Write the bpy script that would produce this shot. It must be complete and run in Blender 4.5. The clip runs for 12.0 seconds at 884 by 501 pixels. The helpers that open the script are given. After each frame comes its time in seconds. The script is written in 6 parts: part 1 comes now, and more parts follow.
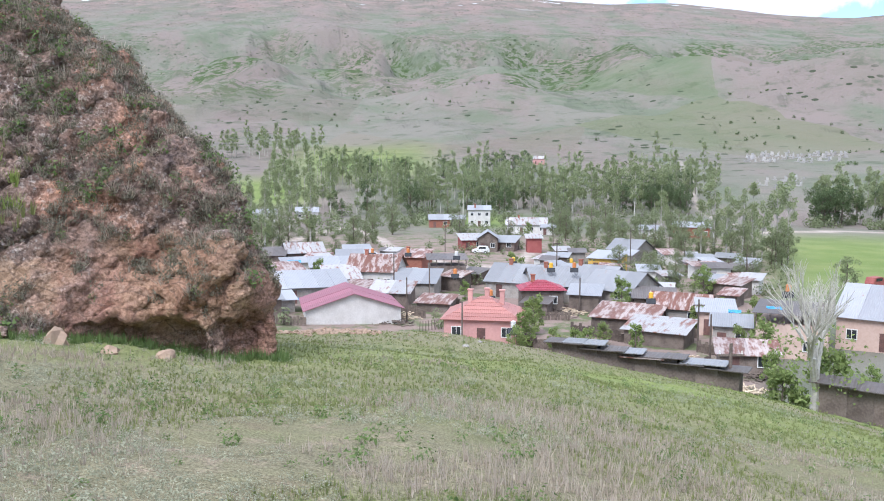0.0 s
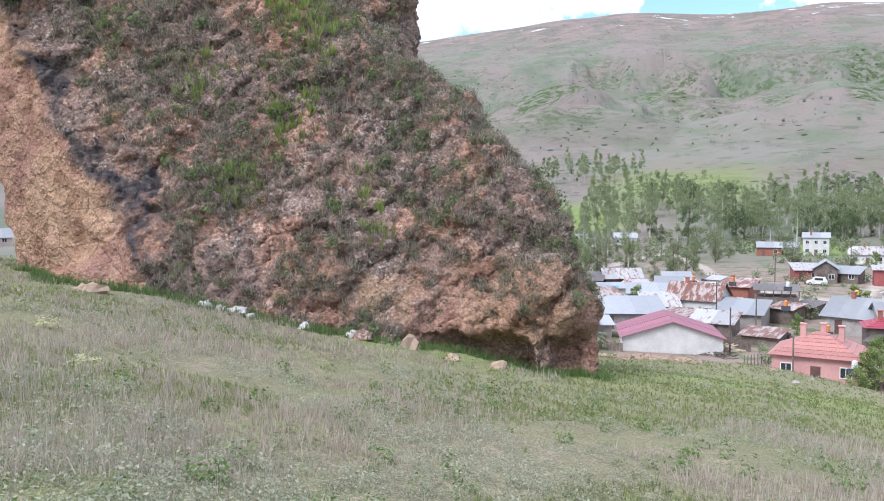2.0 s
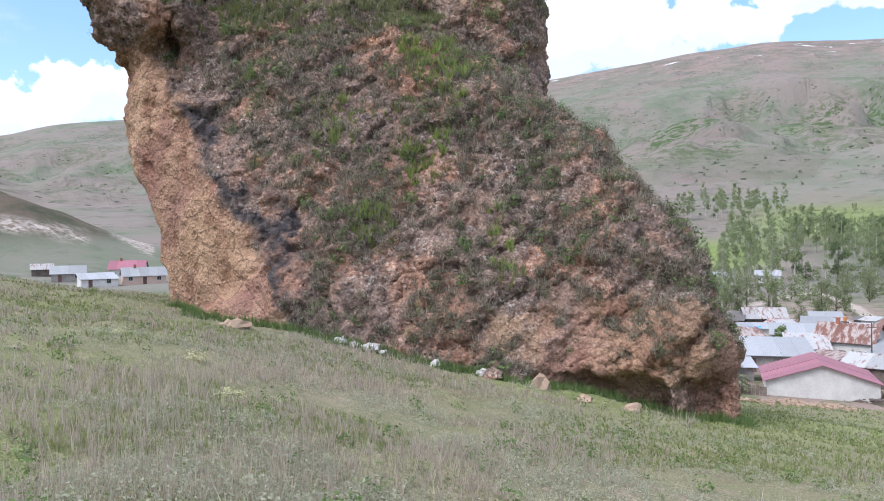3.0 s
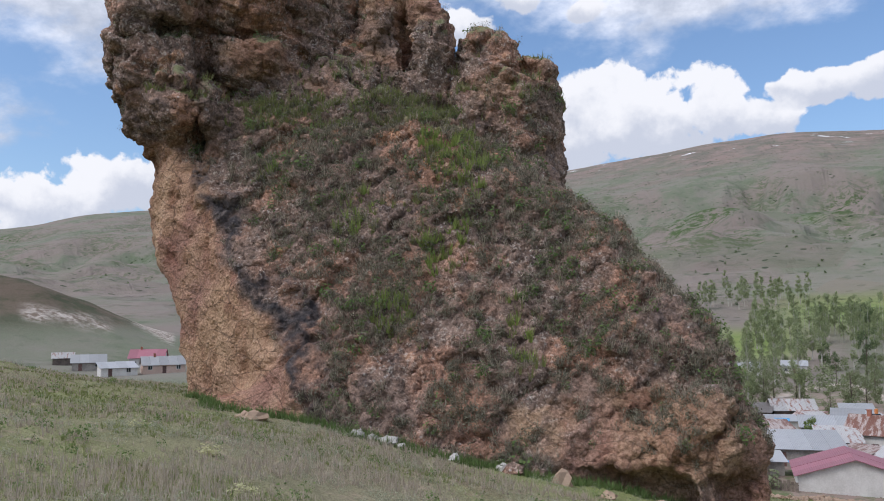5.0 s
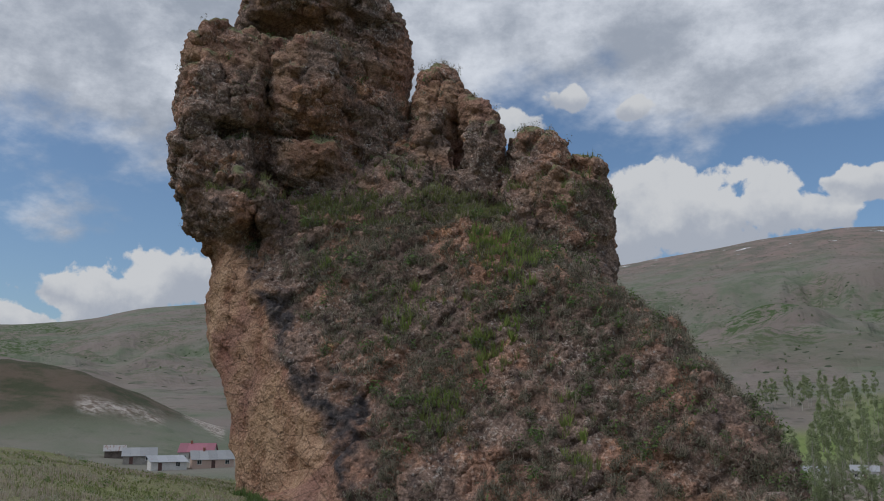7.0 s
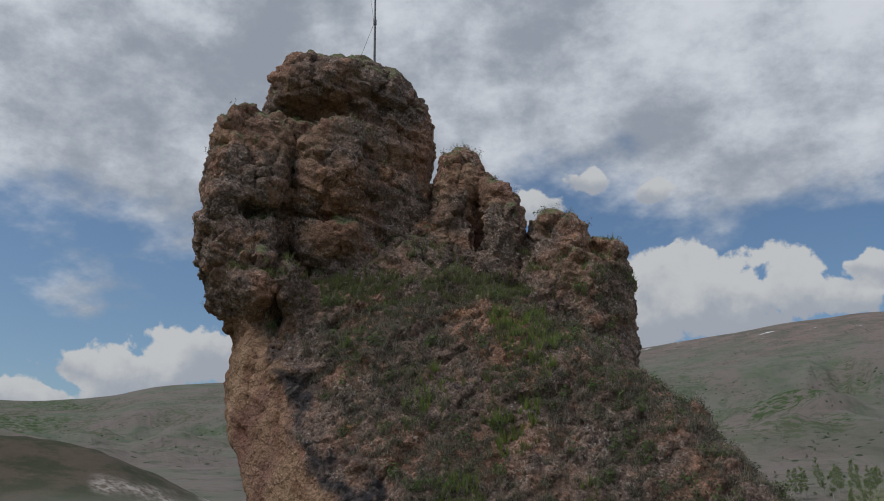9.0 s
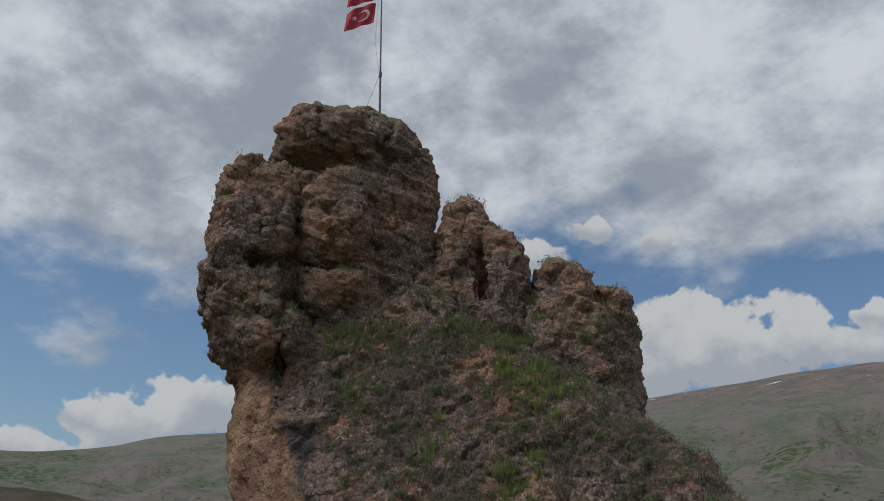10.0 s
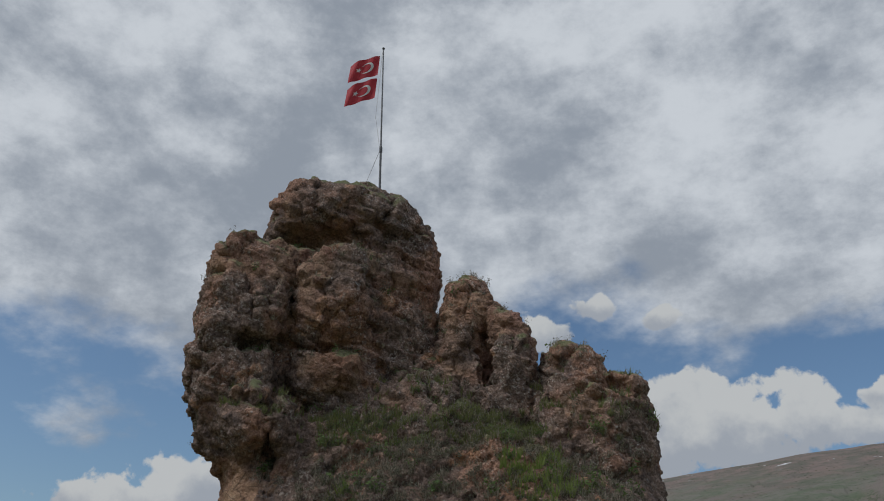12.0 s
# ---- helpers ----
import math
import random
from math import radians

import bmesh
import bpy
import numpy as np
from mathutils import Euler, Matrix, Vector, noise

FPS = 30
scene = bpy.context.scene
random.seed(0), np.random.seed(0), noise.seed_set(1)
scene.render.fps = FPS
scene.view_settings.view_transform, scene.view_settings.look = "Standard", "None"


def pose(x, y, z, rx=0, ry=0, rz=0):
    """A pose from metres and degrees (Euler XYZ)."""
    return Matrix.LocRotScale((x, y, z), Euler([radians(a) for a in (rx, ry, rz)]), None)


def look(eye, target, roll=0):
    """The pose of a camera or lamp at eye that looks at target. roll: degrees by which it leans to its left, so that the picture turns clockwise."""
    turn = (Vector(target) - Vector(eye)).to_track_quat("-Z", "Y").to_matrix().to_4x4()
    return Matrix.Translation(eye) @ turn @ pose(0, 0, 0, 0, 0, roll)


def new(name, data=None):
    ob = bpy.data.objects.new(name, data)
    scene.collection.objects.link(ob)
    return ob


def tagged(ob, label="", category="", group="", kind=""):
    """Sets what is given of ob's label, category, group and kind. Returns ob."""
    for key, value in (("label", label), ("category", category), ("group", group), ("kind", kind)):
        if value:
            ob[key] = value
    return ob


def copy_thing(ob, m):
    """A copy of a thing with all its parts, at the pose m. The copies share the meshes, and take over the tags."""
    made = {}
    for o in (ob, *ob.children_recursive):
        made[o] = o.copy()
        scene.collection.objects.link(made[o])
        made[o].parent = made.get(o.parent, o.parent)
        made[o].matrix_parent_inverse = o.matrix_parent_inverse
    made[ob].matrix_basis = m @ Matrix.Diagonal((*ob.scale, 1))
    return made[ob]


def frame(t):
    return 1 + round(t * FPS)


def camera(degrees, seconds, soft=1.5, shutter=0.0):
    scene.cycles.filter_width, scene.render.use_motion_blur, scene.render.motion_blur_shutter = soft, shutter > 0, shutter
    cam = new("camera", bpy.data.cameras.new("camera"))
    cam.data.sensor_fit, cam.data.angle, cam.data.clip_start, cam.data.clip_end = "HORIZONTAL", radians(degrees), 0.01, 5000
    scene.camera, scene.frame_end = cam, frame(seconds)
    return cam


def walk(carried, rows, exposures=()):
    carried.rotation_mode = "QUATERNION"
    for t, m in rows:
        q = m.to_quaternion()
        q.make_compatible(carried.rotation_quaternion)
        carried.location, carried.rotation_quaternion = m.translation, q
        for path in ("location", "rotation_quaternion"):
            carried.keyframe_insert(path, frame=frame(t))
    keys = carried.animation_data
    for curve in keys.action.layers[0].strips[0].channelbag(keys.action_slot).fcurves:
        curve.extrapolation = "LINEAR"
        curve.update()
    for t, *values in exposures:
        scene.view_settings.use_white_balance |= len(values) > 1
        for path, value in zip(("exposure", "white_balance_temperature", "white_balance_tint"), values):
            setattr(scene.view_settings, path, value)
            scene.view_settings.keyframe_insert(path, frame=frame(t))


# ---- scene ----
# ---- camera ----
cam = camera(57.0, 12.0, 1.0)
PATH = [
    (0.0, -0.030, 0.980, 1.540, 84.45, -0.10, 0.02),
    (0.5, 0.090, 0.032, 1.609, 84.68, 0.30, 3.74),
    (1.0, 0.017, 0.137, 1.599, 85.07, 0.42, 9.06),
    (1.5, -0.000, 0.000, 1.600, 85.60, 0.33, 15.66),
    (2.0, -0.003, -0.076, 1.598, 86.27, 0.31, 22.10),
    (2.5, 0.005, -0.125, 1.590, 87.39, 0.60, 27.59),
    (3.0, -0.009, -0.097, 1.612, 89.01, 0.74, 31.19),
    (5.0, -0.008, -0.050, 1.651, 95.27, 0.69, 32.59),
    (5.5, -0.019, -0.037, 1.661, 97.16, 0.56, 33.35),
    (6.0, -0.002, -0.069, 1.672, 98.81, 0.50, 34.62),
    (6.5, -0.007, -0.072, 1.687, 100.24, 0.21, 35.64),
    (7.0, -0.010, -0.054, 1.704, 101.95, -0.06, 36.07),
    (9.0, 0.044, -0.145, 1.693, 107.58, -0.93, 37.29),
    (9.5, 0.060, -0.160, 1.679, 109.10, -0.96, 37.33),
    (10.0, 0.046, -0.161, 1.694, 111.01, -1.05, 37.55),
    (10.5, 0.061, -0.161, 1.692, 113.03, -1.17, 37.78),
    (11.0, 0.072, -0.175, 1.703, 114.67, -1.24, 37.89),
    (11.5, 0.087, -0.158, 1.707, 116.13, -1.12, 37.63),
    (12.0, -0.820, 1.000, 2.430, 116.43, -1.19, 37.70),
]
EXPOSE = [(0.0, 1.25, 5750, 14), (1.5, 1.25, 5750, 14), (2.6, 1.2, 5800, 14), (3.2, 1.05, 5850, 14), (4.8, 0.5, 6000, 14), (5.5, 0.25, 6050, 12), (6.5, -0.15, 6050, 11), (7.2, -0.3, 6050, 10), (9.0, -0.42, 6100, 9), (12.0, -0.48, 6100, 8)]
walk(cam, [(t, pose(*p)) for t, *p in PATH], EXPOSE)
EYE_Z = 1.6

# ---- sky and sun ----
SUN_AZ, SUN_EL = -150.0, 52.0


class Tree:
    def __init__(self, tree):
        self.t = tree
        tree.nodes.clear()

    def plug(self, socket, v):
        if hasattr(v, "is_output"):
            self.t.links.new(v, socket)
        elif v is not None:
            socket.default_value = v

    def math(self, op, a, b=None, c=None, clamp=False):
        n = self.t.nodes.new("ShaderNodeMath")
        n.operation, n.use_clamp = op, clamp
        for s, v in zip(n.inputs, (a, b, c)):
            self.plug(s, v)
        return n.outputs[0]

    def vmath(self, op, a, b=None):
        n = self.t.nodes.new("ShaderNodeVectorMath")
        n.operation = op
        self.plug(n.inputs[0], a)
        self.plug(n.inputs[1], b)
        return n.outputs["Value"] if op in ("DOT_PRODUCT", "LENGTH") else n.outputs[0]

    def noise(self, vec, scale, detail=5.0, rough=0.55, distort=0.0):
        n = self.t.nodes.new("ShaderNodeTexNoise")
        self.plug(n.inputs["Vector"], vec)
        n.inputs["Scale"].default_value, n.inputs["Detail"].default_value = scale, detail
        n.inputs["Roughness"].default_value, n.inputs["Distortion"].default_value = rough, distort
        return n.outputs["Fac"]

    def voronoi(self, vec, scale, feature="F1", out="Distance"):
        n = self.t.nodes.new("ShaderNodeTexVoronoi")
        n.feature = feature
        self.plug(n.inputs["Vector"], vec)
        n.inputs["Scale"].default_value = scale
        return n.outputs[out]

    def step(self, v, lo, hi):
        n = self.t.nodes.new("ShaderNodeMapRange")
        n.interpolation_type = "SMOOTHSTEP"
        self.plug(n.inputs[0], v)
        n.inputs[1].default_value, n.inputs[2].default_value = lo, hi
        return n.outputs[0]

    def mix(self, fac, a, b, blend="MIX"):
        n = self.t.nodes.new("ShaderNodeMix")
        n.data_type, n.blend_type = "RGBA", blend
        self.plug(n.inputs[0], fac)
        for s, v in ((n.inputs[6], a), (n.inputs[7], b)):
            self.plug(s, (*v, 1) if isinstance(v, tuple) and len(v) == 3 else v)
        return n.outputs[2]

    def attr(self, name):
        n = self.t.nodes.new("ShaderNodeAttribute")
        n.attribute_name = name
        return n.outputs["Fac"]

    def coords(self, which="Object"):
        return self.t.nodes.new("ShaderNodeTexCoord").outputs[which]

    def scaled(self, vec, x, y, z, rot=(0, 0, 0)):
        n = self.t.nodes.new("ShaderNodeMapping")
        self.plug(n.inputs[0], vec)
        n.inputs["Rotation"].default_value = [radians(a) for a in rot]
        n.inputs["Scale"].default_value = (x, y, z)
        return n.outputs[0]

    def bump(self, height, strength, distance):
        n = self.t.nodes.new("ShaderNodeBump")
        self.plug(n.inputs["Height"], height)
        n.inputs["Strength"].default_value, n.inputs["Distance"].default_value = strength, distance
        return n.outputs[0]

    def random(self):
        return self.t.nodes.new("ShaderNodeObjectInfo").outputs["Random"]

    def island(self):
        return self.t.nodes.new("ShaderNodeNewGeometry").outputs["Random Per Island"]


def way(az, el):
    a, e = radians(az), radians(el)
    return (math.sin(a) * math.cos(e), math.cos(a) * math.cos(e), math.sin(e))


world = bpy.data.worlds.new("world")
scene.world = world
world.use_nodes = True
wt = Tree(world.node_tree)
sky = wt.t.nodes.new("ShaderNodeTexSky")
sky.sky_type, sky.sun_disc = "NISHITA", False
sky.sun_elevation, sky.sun_rotation = radians(SUN_EL), radians(SUN_AZ)
sky.air_density, sky.dust_density = 1.0, 1.2
vec = wt.vmath("NORMALIZE", wt.coords("Generated"))
split = wt.t.nodes.new("ShaderNodeSeparateXYZ")
wt.plug(split.inputs[0], vec)
zz = wt.math("MAXIMUM", split.outputs[2], 0.0)
# flat cloud layer overhead: project the way upward on to a plane
den = wt.math("ADD", zz, 0.34)
join = wt.t.nodes.new("ShaderNodeCombineXYZ")
wt.plug(join.inputs[0], wt.math("DIVIDE", split.outputs[0], den))
wt.plug(join.inputs[1], wt.math("DIVIDE", split.outputs[1], den))
wt.plug(join.inputs[2], 3.7)
layer = join.outputs[0]
n1 = wt.math("MULTIPLY_ADD", wt.noise(layer, 3.0, 9.0, 0.56), 1.7, -0.35)
west = wt.step(wt.vmath("DOT_PRODUCT", vec, way(-72, 8)), 0.80, 0.97)
deck = wt.step(wt.math("ADD", wt.math("MULTIPLY_ADD", west, wt.math("MULTIPLY", wt.step(zz, 0.16, 0.34), 0.12), n1), wt.math("MULTIPLY_ADD", wt.step(zz, 0.24, 0.46), 0.80, -0.34)), 0.36, 0.70)
shade = wt.noise(wt.vmath("ADD", wt.scaled(vec, 1, 1, 1.5), (5.2, 1.3, 0.0)), 4.6, 10.0, 0.64)
deck_col = wt.mix(wt.step(shade, 0.35, 0.64), (0.38, 0.41, 0.46), (0.82, 0.83, 0.85))
# heaps of cumulus near the horizon
puffs, weight, lift = None, None, None
edge = wt.math("ADD", wt.math("SUBTRACT", wt.noise(vec, 15.0, 3.0, 0.5), 0.5), wt.math("MULTIPLY", wt.math("SUBTRACT", wt.noise(vec, 46.0, 7.0, 0.55, 0.15), 0.5), 0.55))
for az, el, wa, we in ((-20.8, 14.6, 3.9, 3.4), (-24.2, 13.0, 3.2, 2.7), (-17.0, 13.4, 4.2, 2.9), (-13.6, 14.4, 2.9, 2.5), (-11.2, 13.4, 2.8, 1.3), (-7.6, 14.9, 3.2, 1.1), (-2, 15.0, 4.0, 1.4), (-26.5, 22.3, 2.0, 1.25),
                       (-22.2, 21.3, 1.7, 0.95), (-31.0, 20.8, 2.6, 1.5), (-54.0, 9.6, 4.6, 2.2), (-59.5, 8.1, 4.6, 1.7), (-64.5, 6.2, 4.5, 1.4), (-49, 11.5, 4, 2.6), (9, 12.5, 8, 2.5), (22, 12, 9, 2.5), (-75, 7, 8, 2.0)):
    d = wt.vmath("SUBTRACT", vec, way(az, el))
    right, up = way(az + 90, 0), way(az, el + 90)
    du = wt.math("DIVIDE", wt.vmath("DOT_PRODUCT", d, right), math.sin(radians(wa)))
    dv = wt.math("DIVIDE", wt.vmath("DOT_PRODUCT", d, up), math.sin(radians(we)))
    q = wt.math("SUBTRACT", 1.0, wt.math("SQRT", wt.math("ADD", wt.math("MULTIPLY", du, du), wt.math("MULTIPLY", dv, dv))))
    facing = wt.math("GREATER_THAN", wt.vmath("DOT_PRODUCT", vec, way(az, el)), 0.5)
    q = wt.math("MULTIPLY_ADD", wt.math("SUBTRACT", facing, 1.0), 9.0, q)
    k = wt.math("MAXIMUM", wt.math("ADD", q, 0.35), 0.0)
    h = wt.math("MULTIPLY", k, dv)
    puffs = q if puffs is None else wt.math("MAXIMUM", puffs, q)
    weight = k if weight is None else wt.math("ADD", weight, k)
    lift = h if lift is None else wt.math("ADD", lift, h)
heap = wt.step(wt.math("MULTIPLY_ADD", edge, 1.9, puffs), 0.02, 0.20)
# lit heads, grey flat bases
height = wt.math("DIVIDE", lift, wt.math("MAXIMUM", weight, 0.05))
body = wt.math("MULTIPLY_ADD", wt.math("SUBTRACT", wt.noise(vec, 20.0, 7.0, 0.58), 0.5), 2.4, height)
heap_col = wt.mix(wt.step(body, -0.55, 0.40), (0.46, 0.48, 0.52), (0.70, 0.69, 0.67))
blue = wt.mix(1.0, sky.outputs[0], (0.100, 0.108, 0.112), "MULTIPLY")
col = wt.mix(deck, blue, deck_col)
col = wt.mix(heap, col, heap_col)
bg = wt.t.nodes.new("ShaderNodeBackground")
wt.plug(bg.inputs[0], col)
bg.inputs[1].default_value = 1.0
wo = wt.t.nodes.new("ShaderNodeOutputWorld")
wt.t.links.new(bg.outputs[0], wo.inputs[0])

sun = new("sun", bpy.data.lights.new("sun", "SUN"))
sun.data.energy, sun.data.angle, sun.data.color = 1.6, radians(24), (1.0, 0.95, 0.88)
sun.matrix_world = look(tuple(60 * c for c in way(SUN_AZ, SUN_EL)), (0, 0, 0))

# ---- materials ----
def material(name, rough=0.8, metal=0.0):
    m = bpy.data.materials.new(name)
    m.use_nodes = True
    t = Tree(m.node_tree)
    sh = t.t.nodes.new("ShaderNodeBsdfPrincipled")
    out = t.t.nodes.new("ShaderNodeOutputMaterial")
    t.t.links.new(sh.outputs[0], out.inputs[0])
    sh.inputs["Roughness"].default_value, sh.inputs["Metallic"].default_value = rough, metal
    return m, t, sh


def plain(name, a, b, scale=3.0, rough=0.8, metal=0.0, bump=0.3, dist=0.01, per=0.0, where="Object"):
    """Two tones mixed by noise at two scales, with fine relief; per: how far each object strays."""
    m, t, sh = material(name, rough, metal)
    v = t.coords(where)
    f = t.math("ADD", t.math("MULTIPLY", t.noise(v, scale, 6), 0.6), t.math("MULTIPLY", t.noise(v, scale * 7, 4), 0.4))
    f = t.step(f, 0.36, 0.64)
    col = t.mix(f, a, b)
    if per:
        col = t.mix(1.0, col, t.mix(t.random(), (1 - per,) * 3, (1 + per,) * 3), "MULTIPLY")
    t.plug(sh.inputs["Base Color"], col)
    t.plug(sh.inputs["Normal"], t.bump(t.noise(v, scale * 9, 5), bump, dist))
    return m


def foliage(name, a, b, c, rough=0.6):
    """Leaves: tone by island and by object, a little light through them."""
    m, t, sh = material(name, rough)
    col = t.mix(t.island(), a, b)
    col = t.mix(t.math("MULTIPLY", t.random(), 0.6), col, c)
    t.plug(sh.inputs["Base Color"], col)
    sh.inputs["Specular IOR Level"].default_value = 0.2
    tr = t.t.nodes.new("ShaderNodeBsdfTranslucent")
    t.plug(tr.inputs[0], col)
    mx = t.t.nodes.new("ShaderNodeMixShader")
    mx.inputs[0].default_value = 0.4
    t.t.links.new(sh.outputs[0], mx.inputs[1])
    t.t.links.new(tr.outputs[0], mx.inputs[2])
    t.t.links.new(mx.outputs[0], t.t.nodes["Material Output"].inputs[0])
    return m


def ground_material():
    m, t, sh = material("hillside", 0.95)
    v = t.coords()
    big, mid, fine = t.noise(v, 0.012, 8, 0.6), t.noise(v, 0.13, 6, 0.6), t.noise(v, 2.2, 6, 0.65)
    # near slope: dry straw, olive grass, bare earth
    near = t.mix(t.step(mid, 0.4, 0.62), (0.225, 0.21, 0.14), (0.185, 0.20, 0.095))
    near = t.mix(t.step(fine, 0.52, 0.72), near, (0.30, 0.25, 0.19))
    near = t.mix(t.math("MULTIPLY", t.step(t.noise(v, 0.5, 5), 0.58, 0.7), 0.5), near, (0.20, 0.15, 0.115))
    near = t.mix(t.math("MULTIPLY", t.attr("lush"), 0.85), near, t.mix(fine, (0.17, 0.235, 0.07), (0.26, 0.31, 0.10)))
    blade = t.noise(t.scaled(v, 1, 1, 0.2), 34.0, 5, 0.75)
    near = t.mix(1.0, near, t.mix(t.step(blade, 0.34, 0.66), (0.55, 0.55, 0.52), (1.4, 1.38, 1.36)), "MULTIPLY")
    # hills far off: pale green turf, brown fallow and stony tops, scrub in the gullies
    # these turf and fallow tones are greyed and blued to carry distance haze
    hill = t.mix(t.step(big, 0.40, 0.60), (0.140, 0.158, 0.112), (0.190, 0.182, 0.152))
    hill = t.mix(t.math("MULTIPLY", t.step(t.noise(t.scaled(v, 1, 0.35, 1, (0, 0, 25)), 0.006, 9, 0.62), 0.44, 0.58), 0.75), hill, (0.215, 0.174, 0.160))
    hill = t.mix(t.math("MULTIPLY", t.step(t.noise(v, 0.035, 8, 0.7), 0.52, 0.66), 0.6), hill, (0.085, 0.105, 0.068))
    hill = t.mix(t.attr("stony"), hill, t.mix(t.step(t.noise(t.scaled(v, 1, 1, 0.4), 0.012, 9, 0.72), 0.42, 0.58), (0.250, 0.186, 0.168), (0.150, 0.138, 0.118)))
    hill = t.mix(t.attr("meadow"), hill, t.mix(t.step(t.noise(v, 0.09, 6), 0.35, 0.65), (0.150, 0.205, 0.065), (0.200, 0.240, 0.088)))
    hill = t.mix(t.attr("yard"), hill, t.mix(t.step(t.noise(v, 0.22, 8, 0.68), 0.40, 0.53), (0.130, 0.152, 0.078), (0.270, 0.208, 0.182)))
    fc = t.t.nodes.new("ShaderNodeSeparateColor")
    plots = t.scaled(t.vmath("ADD", v, t.scaled(t.noise(v, 0.006, 4), 40, 40, 0)), 1, 0.55, 0, (0, 0, 20))
    t.plug(fc.inputs[0], t.voronoi(plots, 0.0062, out="Color"))
    hill = t.mix(t.math("MULTIPLY", t.step(fc.outputs[0], 0.52, 0.56), t.attr("fields")), hill, t.mix(fc.outputs[1], (0.205, 0.168, 0.128), (0.135, 0.105, 0.095)))
    hill = t.mix(t.math("MULTIPLY", t.step(fc.outputs[2], 0.68, 0.71), t.attr("fields")), hill, (0.105, 0.150, 0.062))
    # dark gully scrub, its colour also carrying the relief shade
    bush = t.math("MULTIPLY", t.step(t.noise(v, 0.06, 8, 0.72), 0.47, 0.54), t.attr("thicket_shade"))
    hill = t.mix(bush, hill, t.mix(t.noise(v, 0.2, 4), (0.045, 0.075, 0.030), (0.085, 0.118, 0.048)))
    # brown spur, with the cloud shadow over it darkened into the colour
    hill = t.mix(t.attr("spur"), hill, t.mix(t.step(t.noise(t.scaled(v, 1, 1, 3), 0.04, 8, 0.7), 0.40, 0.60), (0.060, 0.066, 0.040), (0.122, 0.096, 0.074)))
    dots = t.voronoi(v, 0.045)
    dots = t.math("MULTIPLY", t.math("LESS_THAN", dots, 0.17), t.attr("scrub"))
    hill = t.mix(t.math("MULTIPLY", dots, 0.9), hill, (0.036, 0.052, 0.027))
    snow = t.math("MULTIPLY", t.step(t.noise(t.scaled(v, 1, 2.2, 1, (0, 0, -30)), 0.008, 6, 0.6), 0.63, 0.66), t.attr("snow"))
    hill = t.mix(snow, hill, (0.8, 0.82, 0.85))
    col = t.mix(t.attr("far"), near, hill)
    col = t.mix(t.attr("road"), col, t.mix(t.step(t.noise(v, 0.4, 6), 0.35, 0.65), (0.352, 0.301, 0.259), (0.450, 0.390, 0.348)))
    col = t.mix(t.attr("outcrop"), col, t.mix(t.step(t.noise(v, 0.3, 7, 0.7), 0.4, 0.6), (0.170, 0.135, 0.110), (0.470, 0.425, 0.385)))
    t.plug(sh.inputs["Base Color"], col)
    h = t.math("ADD", t.math("MULTIPLY", t.noise(v, 9, 6, 0.7), 0.06), t.math("MULTIPLY", t.noise(v, 0.06, 8, 0.65), 2.5))
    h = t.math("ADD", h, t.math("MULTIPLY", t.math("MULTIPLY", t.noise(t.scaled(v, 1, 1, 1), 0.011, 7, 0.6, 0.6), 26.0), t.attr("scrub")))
    t.plug(sh.inputs["Normal"], t.bump(h, 0.8, 1.0))
    sh.inputs["Specular IOR Level"].default_value = 0.1
    return m


